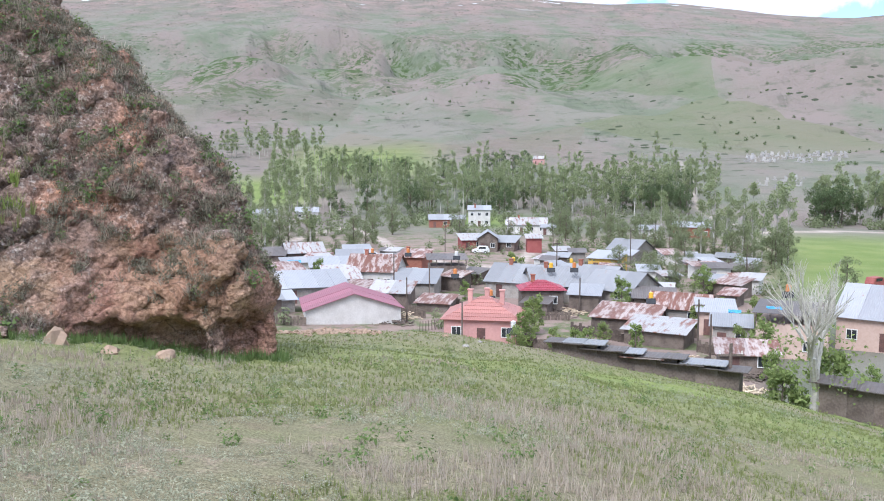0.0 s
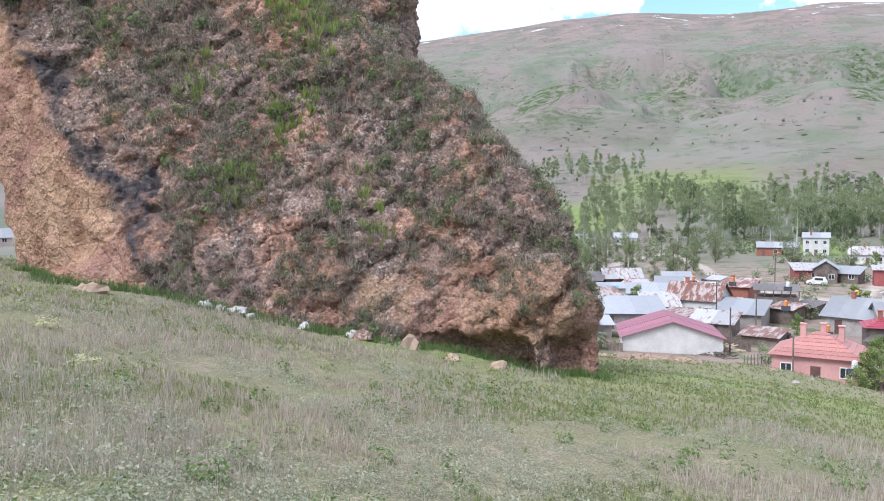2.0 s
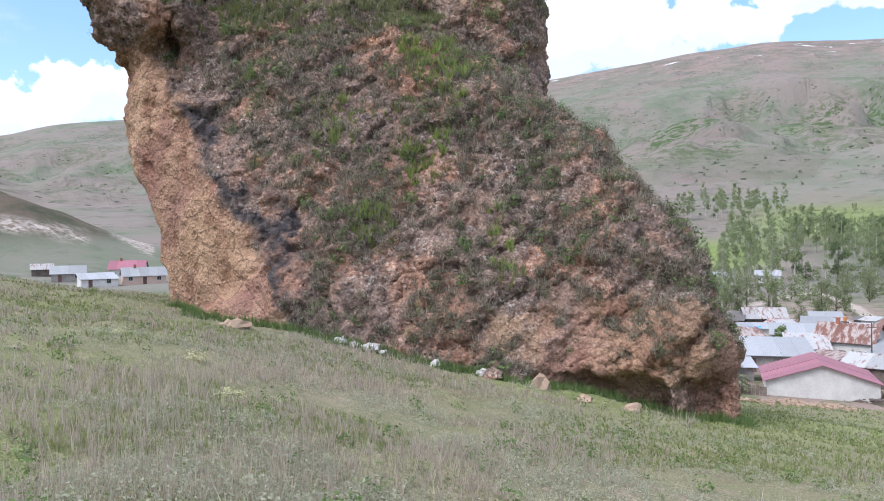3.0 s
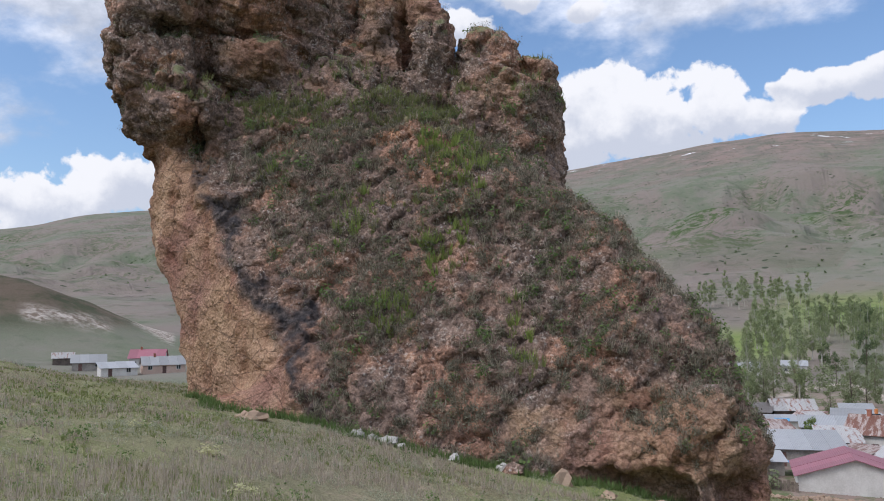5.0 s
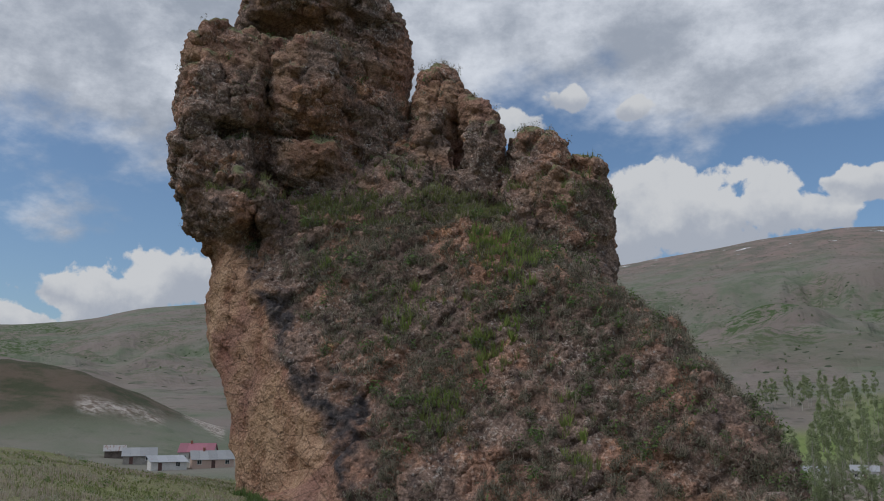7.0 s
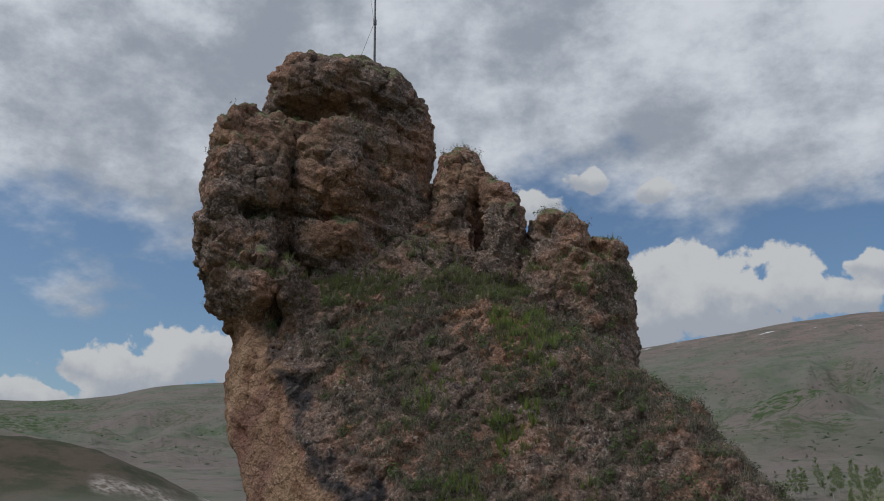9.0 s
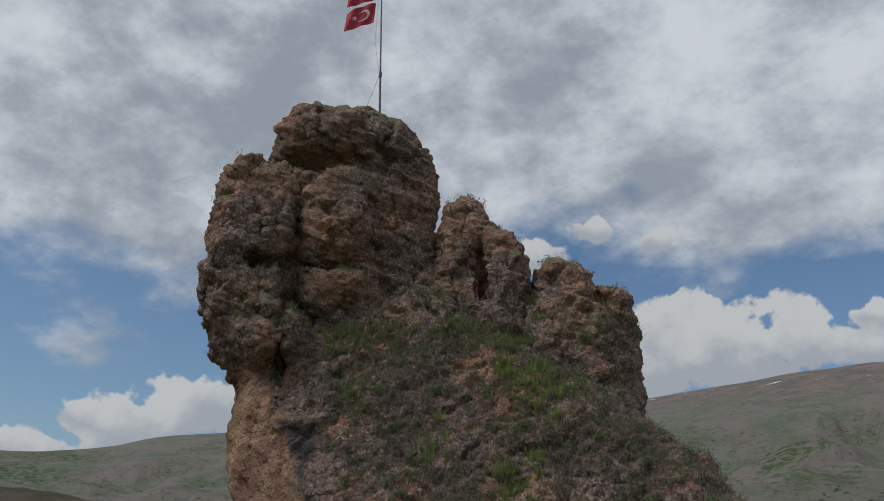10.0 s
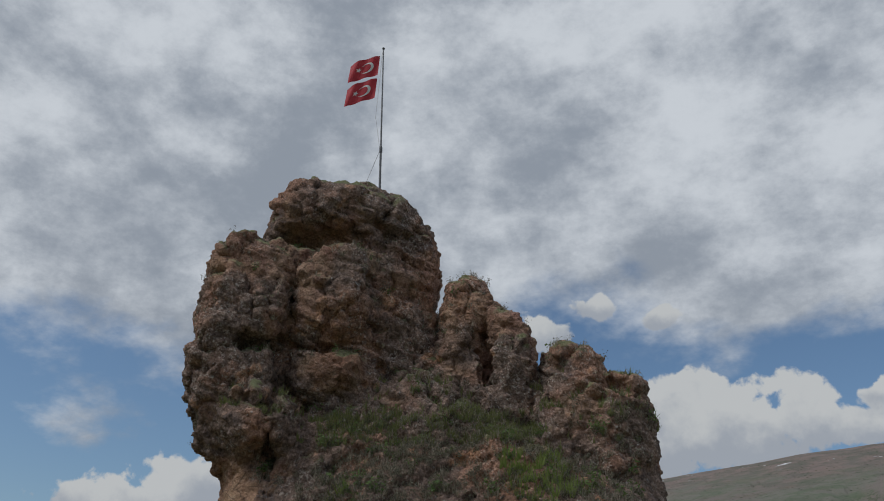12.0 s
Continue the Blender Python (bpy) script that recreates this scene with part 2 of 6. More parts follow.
def rock_material():
    m, t, sh = material("conglomerate", 0.92)
    v = t.coords()
    big, mid = t.noise(v, 0.35, 7, 0.6), t.noise(v, 1.6, 7, 0.65)
    pebble_col = t.voronoi(t.vmath("ADD", v, (0.3, 0.1, 0.2)), 6.5, out="Color")
    pebble = t.voronoi(t.vmath("ADD", v, (0.3, 0.1, 0.2)), 6.5)
    base = t.mix(t.step(mid, 0.38, 0.62), (0.150, 0.110, 0.092), (0.275, 0.196, 0.160))
    base = t.mix(t.math("MULTIPLY", t.step(big, 0.48, 0.62), 0.7), base, (0.390, 0.215, 0.145))
    base = t.mix(t.math("MULTIPLY", t.step(t.noise(v, 0.8, 5, 0.6), 0.60, 0.68), 0.6), base, (0.50, 0.27, 0.15))
    sep = t.t.nodes.new("ShaderNodeSeparateColor")
    t.plug(sep.inputs[0], pebble_col)
    # every pebble has its own tone
    tone = t.mix(sep.outputs[0], (0.50, 0.49, 0.49), (1.55, 1.52, 1.5))
    base = t.mix(t.math("MULTIPLY", t.step(pebble, 0.75, 0.35), 0.8), base, t.mix(1.0, base, tone, "MULTIPLY"))
    # pale lichen crust and dark patina
    base = t.mix(t.math("MULTIPLY", t.step(t.noise(v, 0.9, 6, 0.65), 0.56, 0.68), 0.6), base, (0.110, 0.088, 0.090))
    lich = t.math("MULTIPLY", t.step(t.noise(v, 6.5, 7, 0.75), 0.53, 0.60), t.step(t.noise(v, 0.55, 4), 0.40, 0.58))
    base = t.mix(t.math("MULTIPLY", lich, 0.4), base, (0.46, 0.44, 0.40))
    spots = t.math("MULTIPLY", t.step(t.voronoi(v, 5.5), 0.26, 0.16), t.step(t.noise(v, 1.1, 3), 0.46, 0.60))
    base = t.mix(t.math("MULTIPLY", spots, 0.4), base, (0.560, 0.555, 0.540))
    grain = t.step(t.noise(v, 13.0, 7, 0.78), 0.38, 0.62)
    base = t.mix(1.0, base, t.mix(grain, (0.58, 0.57, 0.56), (1.32, 1.30, 1.28)), "MULTIPLY")
    # broken ochre face
    och = t.mix(t.step(t.noise(t.scaled(v, 1, 1, 0.45), 1.1, 8, 0.6), 0.36, 0.62), (0.27, 0.145, 0.092), (0.46, 0.295, 0.195))
    och = t.mix(t.math("MULTIPLY", t.step(t.noise(v, 3.0, 7, 0.7), 0.56, 0.68), 0.45), och, (0.54, 0.41, 0.31))
    och = t.mix(t.math("MULTIPLY", t.step(t.noise(v, 0.4, 5), 0.46, 0.60), 0.7), och, (0.30, 0.165, 0.135))
    och = t.mix(t.math("MULTIPLY", t.step(t.noise(t.scaled(v, 1, 1, 0.4), 0.45, 4), 0.52, 0.64), 0.4), och, (0.50, 0.35, 0.22))
    och = t.mix(t.math("MULTIPLY", t.step(t.noise(t.scaled(v, 1, 1, 0.5), 0.6, 5, 0.6), 0.55, 0.68), 0.7), och, (0.26, 0.115, 0.085))
    crack = t.voronoi(t.scaled(t.vmath("ADD", v, (0, 0, 0)), 1, 1, 2.4, (12, 8, 0)), 0.9, "DISTANCE_TO_EDGE")
    och = t.mix(t.math("MULTIPLY", t.step(crack, 0.035, 0.0), 0.6), och, (0.10, 0.065, 0.05))
    och = t.mix(0.7, och, t.mix(1.0, och, t.mix(grain, (0.55, 0.52, 0.50), (1.3, 1.3, 1.3)), "MULTIPLY"))
    base = t.mix(t.attr("ochre"), base, och)
    base = t.mix(t.attr("patina"), base, t.mix(t.step(t.noise(v, 4, 6, 0.7), 0.45, 0.7), (0.049, 0.044, 0.048), (0.168, 0.138, 0.127)))
    base = t.mix(t.attr("turf"), base, t.mix(t.noise(v, 3, 5), (0.135, 0.165, 0.075), (0.268, 0.268, 0.147)))
    t.plug(sh.inputs["Base Color"], base)
    h = t.math("ADD", t.math("MULTIPLY", t.noise(v, 6, 8, 0.7), 0.16), t.math("MULTIPLY", t.math("MINIMUM", pebble, 0.45), -0.16))
    t.plug(sh.inputs["Normal"], t.bump(h, 0.8, 1.0))
    sh.inputs["Specular IOR Level"].default_value = 0.25
    return m


HILLSIDE, ROCK = ground_material(), rock_material()

# ---- numeric noise ----
def lattice(ix, iy, iz, k):
    h = (ix * 374761393 + iy * 668265263 + iz * 2147483647 + k * 1274126177) & 0xFFFFFFFF
    h = ((h ^ (h >> 13)) * 1274126177) & 0xFFFFFFFF
    return ((h ^ (h >> 16)) & 0xFFFF) / 65535.0


def vnoise(p, k=0):
    """Smooth value noise in -1..1 at the rows of p."""
    i = np.floor(p).astype(np.int64)
    f = p - i
    f = f * f * f * (f * (f * 6 - 15) + 10)
    out = 0.0
    for dx in (0, 1):
        wx = f[:, 0] if dx else 1 - f[:, 0]
        for dy in (0, 1):
            wy = f[:, 1] if dy else 1 - f[:, 1]
            for dz in (0, 1):
                wz = f[:, 2] if dz else 1 - f[:, 2]
                out = out + wx * wy * wz * lattice(i[:, 0] + dx, i[:, 1] + dy, i[:, 2] + dz, k)
    return out * 2 - 1


def fbm(p, octaves=4, k=0, gain=0.5, ridge=False):
    total, amp = 0.0, 1.0
    for o in range(octaves):
        n = vnoise(p * 2.03 ** o + 17.3 * o, k + o)
        total = total + amp * ((1 - 2 * np.abs(n)) if ridge else n)
        amp *= gain
    return total


def cells(p, k=0):
    """Nearest and second nearest distance to scattered points, a value per cell and a slant across it."""
    i = np.floor(p).astype(np.int64)
    a, b, val = np.full(len(p), 9.0), np.full(len(p), 9.0), np.zeros(len(p))
    slant = np.zeros(len(p))
    for dx in (-1, 0, 1):
        for dy in (-1, 0, 1):
            for dz in (-1, 0, 1):
                x, y, z = i[:, 0] + dx, i[:, 1] + dy, i[:, 2] + dz
                q = np.stack([x + lattice(x, y, z, k), y + lattice(x, y, z, k + 1), z + lattice(x, y, z, k + 2)], 1)
                d = np.sqrt(((q - p) ** 2).sum(1))
                nearer = d < a
                b = np.where(nearer, a, np.minimum(b, d))
                val = np.where(nearer, lattice(x, y, z, k + 3), val)
                tilt = (p[:, 0] - q[:, 0]) * (lattice(x, y, z, k + 4) - 0.5) + (p[:, 1] - q[:, 1]) * (lattice(x, y, z, k + 5) - 0.5) + (p[:, 2] - q[:, 2]) * (lattice(x, y, z, k + 6) - 0.5)
                slant = np.where(nearer, tilt, slant)
                a = np.where(nearer, d, a)
    return a, b, val, slant


def smooth(x, lo, hi):
    t = np.clip((x - lo) / (hi - lo), 0, 1)
    return t * t * (3 - 2 * t)


# ---- the land, one sheet ----
SLOPE_AZ = [-180, -130, -95, -72, -62, -57, -51, -42, -29, -14, 0, 8, 12, 20, 28, 45, 80, 120, 180]
SLOPE = [-0.16, -0.17, -0.12, -0.045, -0.022, 0.003, 0.016, 0.048, 0.106, 0.148, 0.168, 0.187, 0.201, 0.216, 0.236, 0.25, 0.18, 0.0, -0.16]
TOP_AZ = [-180, -120, -80, -65, -60, -56.4, -52.4, -45, -35, -24.4, -20, -14.5, -9, -4, 3.5, 10, 15.5, 22, 27, 40, 70, 120, 180]
TOP = [0.25, 0.2, 0.11, 0.104, 0.113, 0.132, 0.139, 0.15, 0.17, 0.187, 0.197, 0.211, 0.217, 0.208, 0.211, 0.199, 0.194, 0.175, 0.166, 0.17, 0.2, 0.25, 0.25]
FOOT_AZ = [-180, -62, -50, -38, -17.7, -7, 2.5, 6, 8, 13.6, 19, 27, 60, 180]
FOOT = [0.06, 0.05, 0.05, 0.06, 0.073, 0.09, 0.112, 0.096, 0.083, 0.094, 0.098, 0.112, 0.11, 0.06]
VALLEY = -18.4
ROAD = [(-16, 170), (-12, 215), (-9.0, 262), (-6.5, 290), (-4.2, 240), (-3.3, 205), (-1.0, 190), (1.0, 172), (3.2, 165), (5.5, 178), (6.6, 230)]


def circ(az, xs, ys, blur=2.0):
    """A value by azimuth, softened."""
    return sum(np.interp((az + o * blur + 180) % 360 - 180, xs, ys) for o in (-1, -0.5, 0, 0.5, 1)) / 5


def land(x, y):
    """Height of the ground."""
    x, y = np.asarray(x, float), np.asarray(y, float)
    shape = x.shape
    x, y = x.ravel(), y.ravel()
    r, az = np.hypot(x, y), np.degrees(np.arctan2(x, y))
    p = np.stack([x, y, np.zeros_like(x)], 1)
    s = circ(az, SLOPE_AZ, SLOPE, 3.0)
    crest = 44 - 8 * smooth(az, -40, -60)
    near = -s * np.minimum(r, crest + 40)
    near = near + (0.10 * vnoise(p * 0.35, 3) + 0.05 * vnoise(p * 1.1, 4)) * smooth(r, 1.5, 7) + 0.3 * vnoise(p * 0.09, 5) * smooth(r, 10, 25)
    # bank below the crest, down to the village
    near = near - 0.42 * np.maximum(0, r - crest) ** 1.12
    floor = VALLEY + 0.4 * vnoise(p * 0.03, 6) + 0.00000 * r
    rise = np.maximum(0, r - 330)
    floor = floor + 0.085 * rise * smooth(r, 330, 600)
    left = smooth(az, -44, -50) * smooth(az, -100, -85)
    floor = floor + left * (8 * smooth(r, 60, 160))
    foot, top = circ(az, FOOT_AZ, FOOT), circ(az, TOP_AZ, TOP, 1.2)
    # foothills to 1700 m, then the range to 3600 m
    h1 = 1700 * foot * smooth(r, 560, 1720) ** 1.1 - 45 * np.exp(-((r - 2050) / 240) ** 2)
    h2 = (3600 * top - 1700 * foot) * smooth(r, 1650, 3600) ** 0.85
    wide = r.max() > 450
    gul = fbm(p * 0.0016, 5, 20, 0.5, True) if wide else np.zeros_like(r)
    und = fbm(p * 0.004, 4, 40) if wide else np.zeros_like(r)
    gully = fbm(np.stack([np.radians(az) * 9, r * 0.0011, np.zeros_like(r)], 1) + 0.35 * und[:, None], 2, 30, 0.5, True) if wide else np.zeros_like(r)
    hills = h1 * (1 + 0.12 * und * smooth(r, 500, 900)) + np.maximum(h2, 0) + ((gul - 0.35) * 38 + und * 16) * smooth(r, 600, 1300) * (1 - 0.8 * smooth(r, 2700, 3500))
    hills = hills + (gully - 0.35) * 52 * smooth(r, 1700, 2400) * (1 - 0.85 * smooth(r, 3000, 3550))
    hills = hills + (4 * fbm(p * 0.012, 3, 60) * smooth(r, 500, 1000) if wide else 0)
    floor = floor * (1 - 0.8 * smooth(r, 600, 1800)) + hills
    lid = top * r * (0.80 + 0.20 * smooth(r, 2300, 3580)) + 5 * vnoise(p * 0.006, 66)
    soft = 25.0
    lid_on = smooth(r, 1500, 1900)
    low = -soft * np.logaddexp(-floor / soft, -lid / soft)
    floor = floor * (1 - lid_on) + low * lid_on
    floor = floor - 250 * smooth(r, 3620, 4600)
    # low spur beyond the left brow, with pale ledges
    spur = smooth(az, -46.0, -63) * np.exp(-((r - 410) / 72) ** 2)
    floor = floor + left * spur * (37 + 3 * fbm(p * 0.03, 3, 70))
    w = 1.0 - smooth(np.maximum(near - floor, -3), -3.0, 3.0)
    z = np.where(r > 120, floor, near * (1 - w) + floor * w)
    back = np.maximum(near, -s * np.minimum(r, 260))
    behind = np.maximum(smooth(az, 62, 85), smooth(az, -85, -105))
    z = z * (1 - behind) + behind * np.where(r < 300, back, 300 * -s * 0.87 + (r - 300) * 0.2 * smooth(r, 300, 1500))
    return z.reshape(shape)


def mesh_of(name, co, faces, mat, smooth_faces=True):
    me = bpy.data.meshes.new(name)
    n = faces.shape[1]
    me.vertices.add(len(co))
    me.vertices.foreach_set("co", np.ascontiguousarray(co, np.float32).ravel())
    me.loops.add(faces.size)
    me.loops.foreach_set("vertex_index", np.ascontiguousarray(faces, np.int32).ravel())
    me.polygons.add(len(faces))
    me.polygons.foreach_set("loop_start", np.arange(0, faces.size, n, dtype=np.int32))
    me.update(calc_edges=True)
    me.polygons.foreach_set("use_smooth", np.full(len(faces), smooth_faces))
    if mat:
        me.materials.append(mat)
    return me


def mark(me, name, values):
    me.attributes.new(name, "FLOAT", "POINT").data.foreach_set("value", np.ascontiguousarray(values, np.float32))


def road_distance(x, y, knots):
    k = np.array([(r * math.sin(radians(a)), r * math.cos(radians(a))) for a, r in knots])
    best = np.full(len(x), 1e9)
    for a, b in zip(k[:-1], k[1:]):
        ab = b - a
        t = np.clip(((x - a[0]) * ab[0] + (y - a[1]) * ab[1]) / (ab @ ab), 0, 1)
        best = np.minimum(best, np.hypot(x - a[0] - t * ab[0], y - a[1] - t * ab[1]))
    return best


def build_ground():
    azs = np.concatenate([np.arange(-180, -70, 3.0), np.arange(-70, 36, 0.2), np.arange(36, 180, 3.0)])
    rs = np.concatenate([[0.0], np.geomspace(0.6, 4700, 430)])
    A, Rr = np.meshgrid(np.radians(azs), rs)
    x, y = (Rr * np.sin(A)).ravel(), (Rr * np.cos(A)).ravel()
    z = land(x, y)
    n, m = len(azs), len(rs)
    i = np.arange(n)
    j = np.arange(m - 1)[:, None]
    a, b = j * n + i, j * n + (i + 1) % n
    faces = np.stack([a, b, b + n, a + n], -1).reshape(-1, 4)[:, ::-1]
    me = mesh_of("ground", np.stack([x, y, z], 1), faces, HILLSIDE)
    r, az = np.hypot(x, y), np.degrees(np.arctan2(x, y))
    p = np.stack([x, y, z], 1)
    wob = fbm(p * np.array([0.01, 0.01, 0]), 4, 80)
    mark(me, "far", smooth(r, 52, 66))
    mark(me, "lush", np.clip(smooth(r, 14, 24) * smooth(az + 5 * vnoise(p * 0.2, 9), -34, -18) * (0.55 + 0.6 * vnoise(p * 0.12, 8)) * smooth(r, 60, 40), 0, 1))
    mark(me, "stony", 0.8 * smooth(z + 90 * wob, 420, 640))
    mark(me, "snow", smooth(z, 580, 660) * smooth(r, 3700, 3600))
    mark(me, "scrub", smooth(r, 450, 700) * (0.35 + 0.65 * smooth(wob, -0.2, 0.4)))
    field = np.exp(-(((az - 27) / 6.5) ** 4) - (((r - 210) / 75) ** 4))
    strip = np.exp(-(((az + 5.5) / 5.0) ** 4) - (((r - 640) / 110) ** 4)) + np.exp(-(((az + 12) / 3.0) ** 4) - (((r - 480) / 60) ** 4))
    strip = strip + np.exp(-(((az - 2) / 3.5) ** 4) - (((r - 330) / 40) ** 4))
    mark(me, "meadow", np.clip(field + strip, 0, 1))
    mark(me, "yard", smooth(r, 66, 80) * smooth(r, 300, 215) * smooth(az, -40, -30) * smooth(az, 24, 20))
    mark(me, "fields", 0.35 * smooth(r, 600, 760) * smooth(r, 1700, 1300) * smooth(az, -30, -10))
    rd = road_distance(x, y, ROAD)
    rd2 = road_distance(x, y, [(21, 292), (24, 300), (34, 312)])
    rd3 = road_distance(x, y, [(16.2, 640), (17.0, 480), (17.6, 400), (19.5, 330)])
    plaza = np.hypot(x - 150 * math.sin(radians(3)), y - 172) / 9
    mark(me, "road", np.clip(smooth(rd + wob * 1.2, 3.0, 2.0) + smooth(rd2, 4.0, 3.2) + 0.7 * smooth(rd3 + 2 * wob, 3.4, 1.6) + smooth(plaza + wob * 0.4, 1.1, 0.8), 0, 1))
    # scrub gathers in the hollows; its dark also stands in for relief shade
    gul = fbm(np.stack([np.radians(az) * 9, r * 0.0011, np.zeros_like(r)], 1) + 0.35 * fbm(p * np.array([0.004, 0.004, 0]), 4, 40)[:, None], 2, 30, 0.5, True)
    mark(me, "thicket_shade", smooth(r, 900, 1300) * smooth(z, 520, 330) * np.clip(smooth(gul + 0.5 * wob, 0.25, -0.35) + 0.5 * smooth(wob, 0.1, 0.5), 0, 1))
    spur = smooth(az, -49.0, -53) * smooth(az, -100, -85) * np.exp(-((r - 395) / 70) ** 4)
    mark(me, "spur", spur * smooth(z + 4 * wob, -4, 3))
    # tilted pale ledges on the spur
    rise = np.degrees(np.arctan2(z - EYE_Z, np.maximum(r, 1)))
    rag = vnoise(p * np.array([0.05, 0.05, 0.2]), 92)
    low = np.exp(-((rise - 0.75 + 0.17 * (az + 57.3)) / 0.30) ** 2) * smooth(az, -60.2, -59.0) * smooth(az, -54.3, -55.2)
    crest_ledge = np.exp(-((rise - 3.0 + 0.33 * (az + 57.9)) / 0.22) ** 2) * smooth(az, -54.5, -56.5) * 0.7
    cliff = np.exp(-((rise - 0.8 + 0.62 * (az + 53.0)) / 0.42) ** 2) * smooth(az, -54.6, -54.0) * smooth(az, -50.5, -51.2)
    mark(me, "outcrop", np.clip((low + crest_ledge + cliff) * 2.2 * smooth(rag, -0.75, -0.15) * smooth(r, 290, 320) * smooth(r, 470, 440), 0, 1))
    return tagged(new("ground", me), "grassy hillside falling to a green valley and hills", "ground", kind="structure")


build_ground()


# ---- the crag ----
AXIS = -37.0
ES = np.array([math.cos(radians(AXIS)), -math.sin(radians(AXIS)), 0])
EQ = np.array([math.sin(radians(AXIS)), math.cos(radians(AXIS)), 0])


def crag_world(p):
    return p[:, :1] * ES + p[:, 1:2] * EQ + np.array([[0, 0, 1.0]]) * (p[:, 2:3] + EYE_Z)


# planes of the leaning slab: normal and offset, in (across, away, up from the eye)
SLAB = [(-0.2, -0.85, 0.48, -19.63), (-0.73, -0.68, 0.05, -13.87), (-0.96, 0.27, 0.0, 15.1), (-0.93, 0.25, -0.26, 13.25), (0.876, 0.07, 0.478, 9.62),
        (0.985, -0.1, 0.1, 6.95), (0.24, -0.61, 0.755, -10.75), (0.1, 0.95, 0.25, 35.8), (0, 0, 1, 12.0)]
# rounded blocks: centre, radii, squareness
BLOCKS = [(-7.68, 30.3, 10.95, 2.12, 2.72, 4.95, 2.5), (-4.6, 32.6, 11.91, 4.18, 3.34, 7.52, 2.5), (-6.6, 30.62, 4.81, 1.75, 2.72, 3.76, 2.4), (-6.8, 28.7, 7.8, 1.45, 1.71, 1.5, 2.8), (-4.71, 29.85, 9.74, 1.55, 1.82, 1.02, 3.6),
          (0.26, 30.83, 10.87, 1.27, 1.88, 3.55, 2.5), (1.83, 29.89, 9.3, 1.2, 1.67, 3.24, 2.6), (3.92, 29.26, 7.11, 1.36, 2.4, 4.02, 2.5), (5.0, 28.84, 5.75, 1.62, 2.4, 3.76, 3.0),
          (-3.7, 24.4, -2.3, 1.7, 1.3, 0.85, 2.3), (8.2, 19.9, -3.4, 1.5, 1.2, 1.9, 2.4), (-4.7, 30.2, 12.75, 1.46, 2.09, 2.19, 2.9), (-5.33, 31.66, 16.72, 3.08, 2.93, 1.99, 2.4)]
HOLLOWS = [(5.8, 19.45, -4.2, 1.45, 0.85, 0.7, 2.4), (8.4, 18.7, -4.3, 0.25, 0.5, 0.55, 2), (4.7, 19.8, -2.3, 0.9, 0.5, 0.14, 2), (-0.76, 29.82, 13.55, 0.19, 2.73, 1.78, 2), (-5.67, 29.29, 15.28, 1.58, 1.05, 0.58, 2.2),
           (1.05, 28.98, 11.13, 0.15, 0.95, 1.68, 2), (2.89, 28.6, 10.4, 0.2, 1.2, 0.9, 2), (-6.14, 28.1, 11.34, 0.18, 0.85, 2.8, 2), (-4.62, 27.72, 10.66, 1.37, 0.95, 0.17, 2.4)]


def crag_field(p):
    d = np.full(len(p), -99.0)
    for a, b, c, o in SLAB:
        v = p @ np.array([a, b, c]) - o
        d = np.maximum(d, v)
    for s, q, z, rs, rq, rz, e in BLOCKS:
        v = np.abs((p - (s, q, z)) / (rs, rq, rz))
        v = ((v ** e).sum(1) ** (1 / e) - 1) * min(rs, rq, rz)
        k = 0.45
        h = np.clip(0.5 + 0.5 * (v - d) / k, 0, 1)
        d = v * (1 - h) + d * h - k * h * (1 - h)
    for s, q, z, rs, rq, rz, e in HOLLOWS:
        v = np.abs((p - (s, q, z)) / (rs, rq, rz))
        v = ((v ** e).sum(1) ** (1 / e) - 1) * min(rs, rq, rz)
        d = np.maximum(d, -v)
    d = d + 0.14 + 0.17 * fbm(p * 0.42, 3, 100) + 0.07 * vnoise(p * 1.4, 105)
    return d


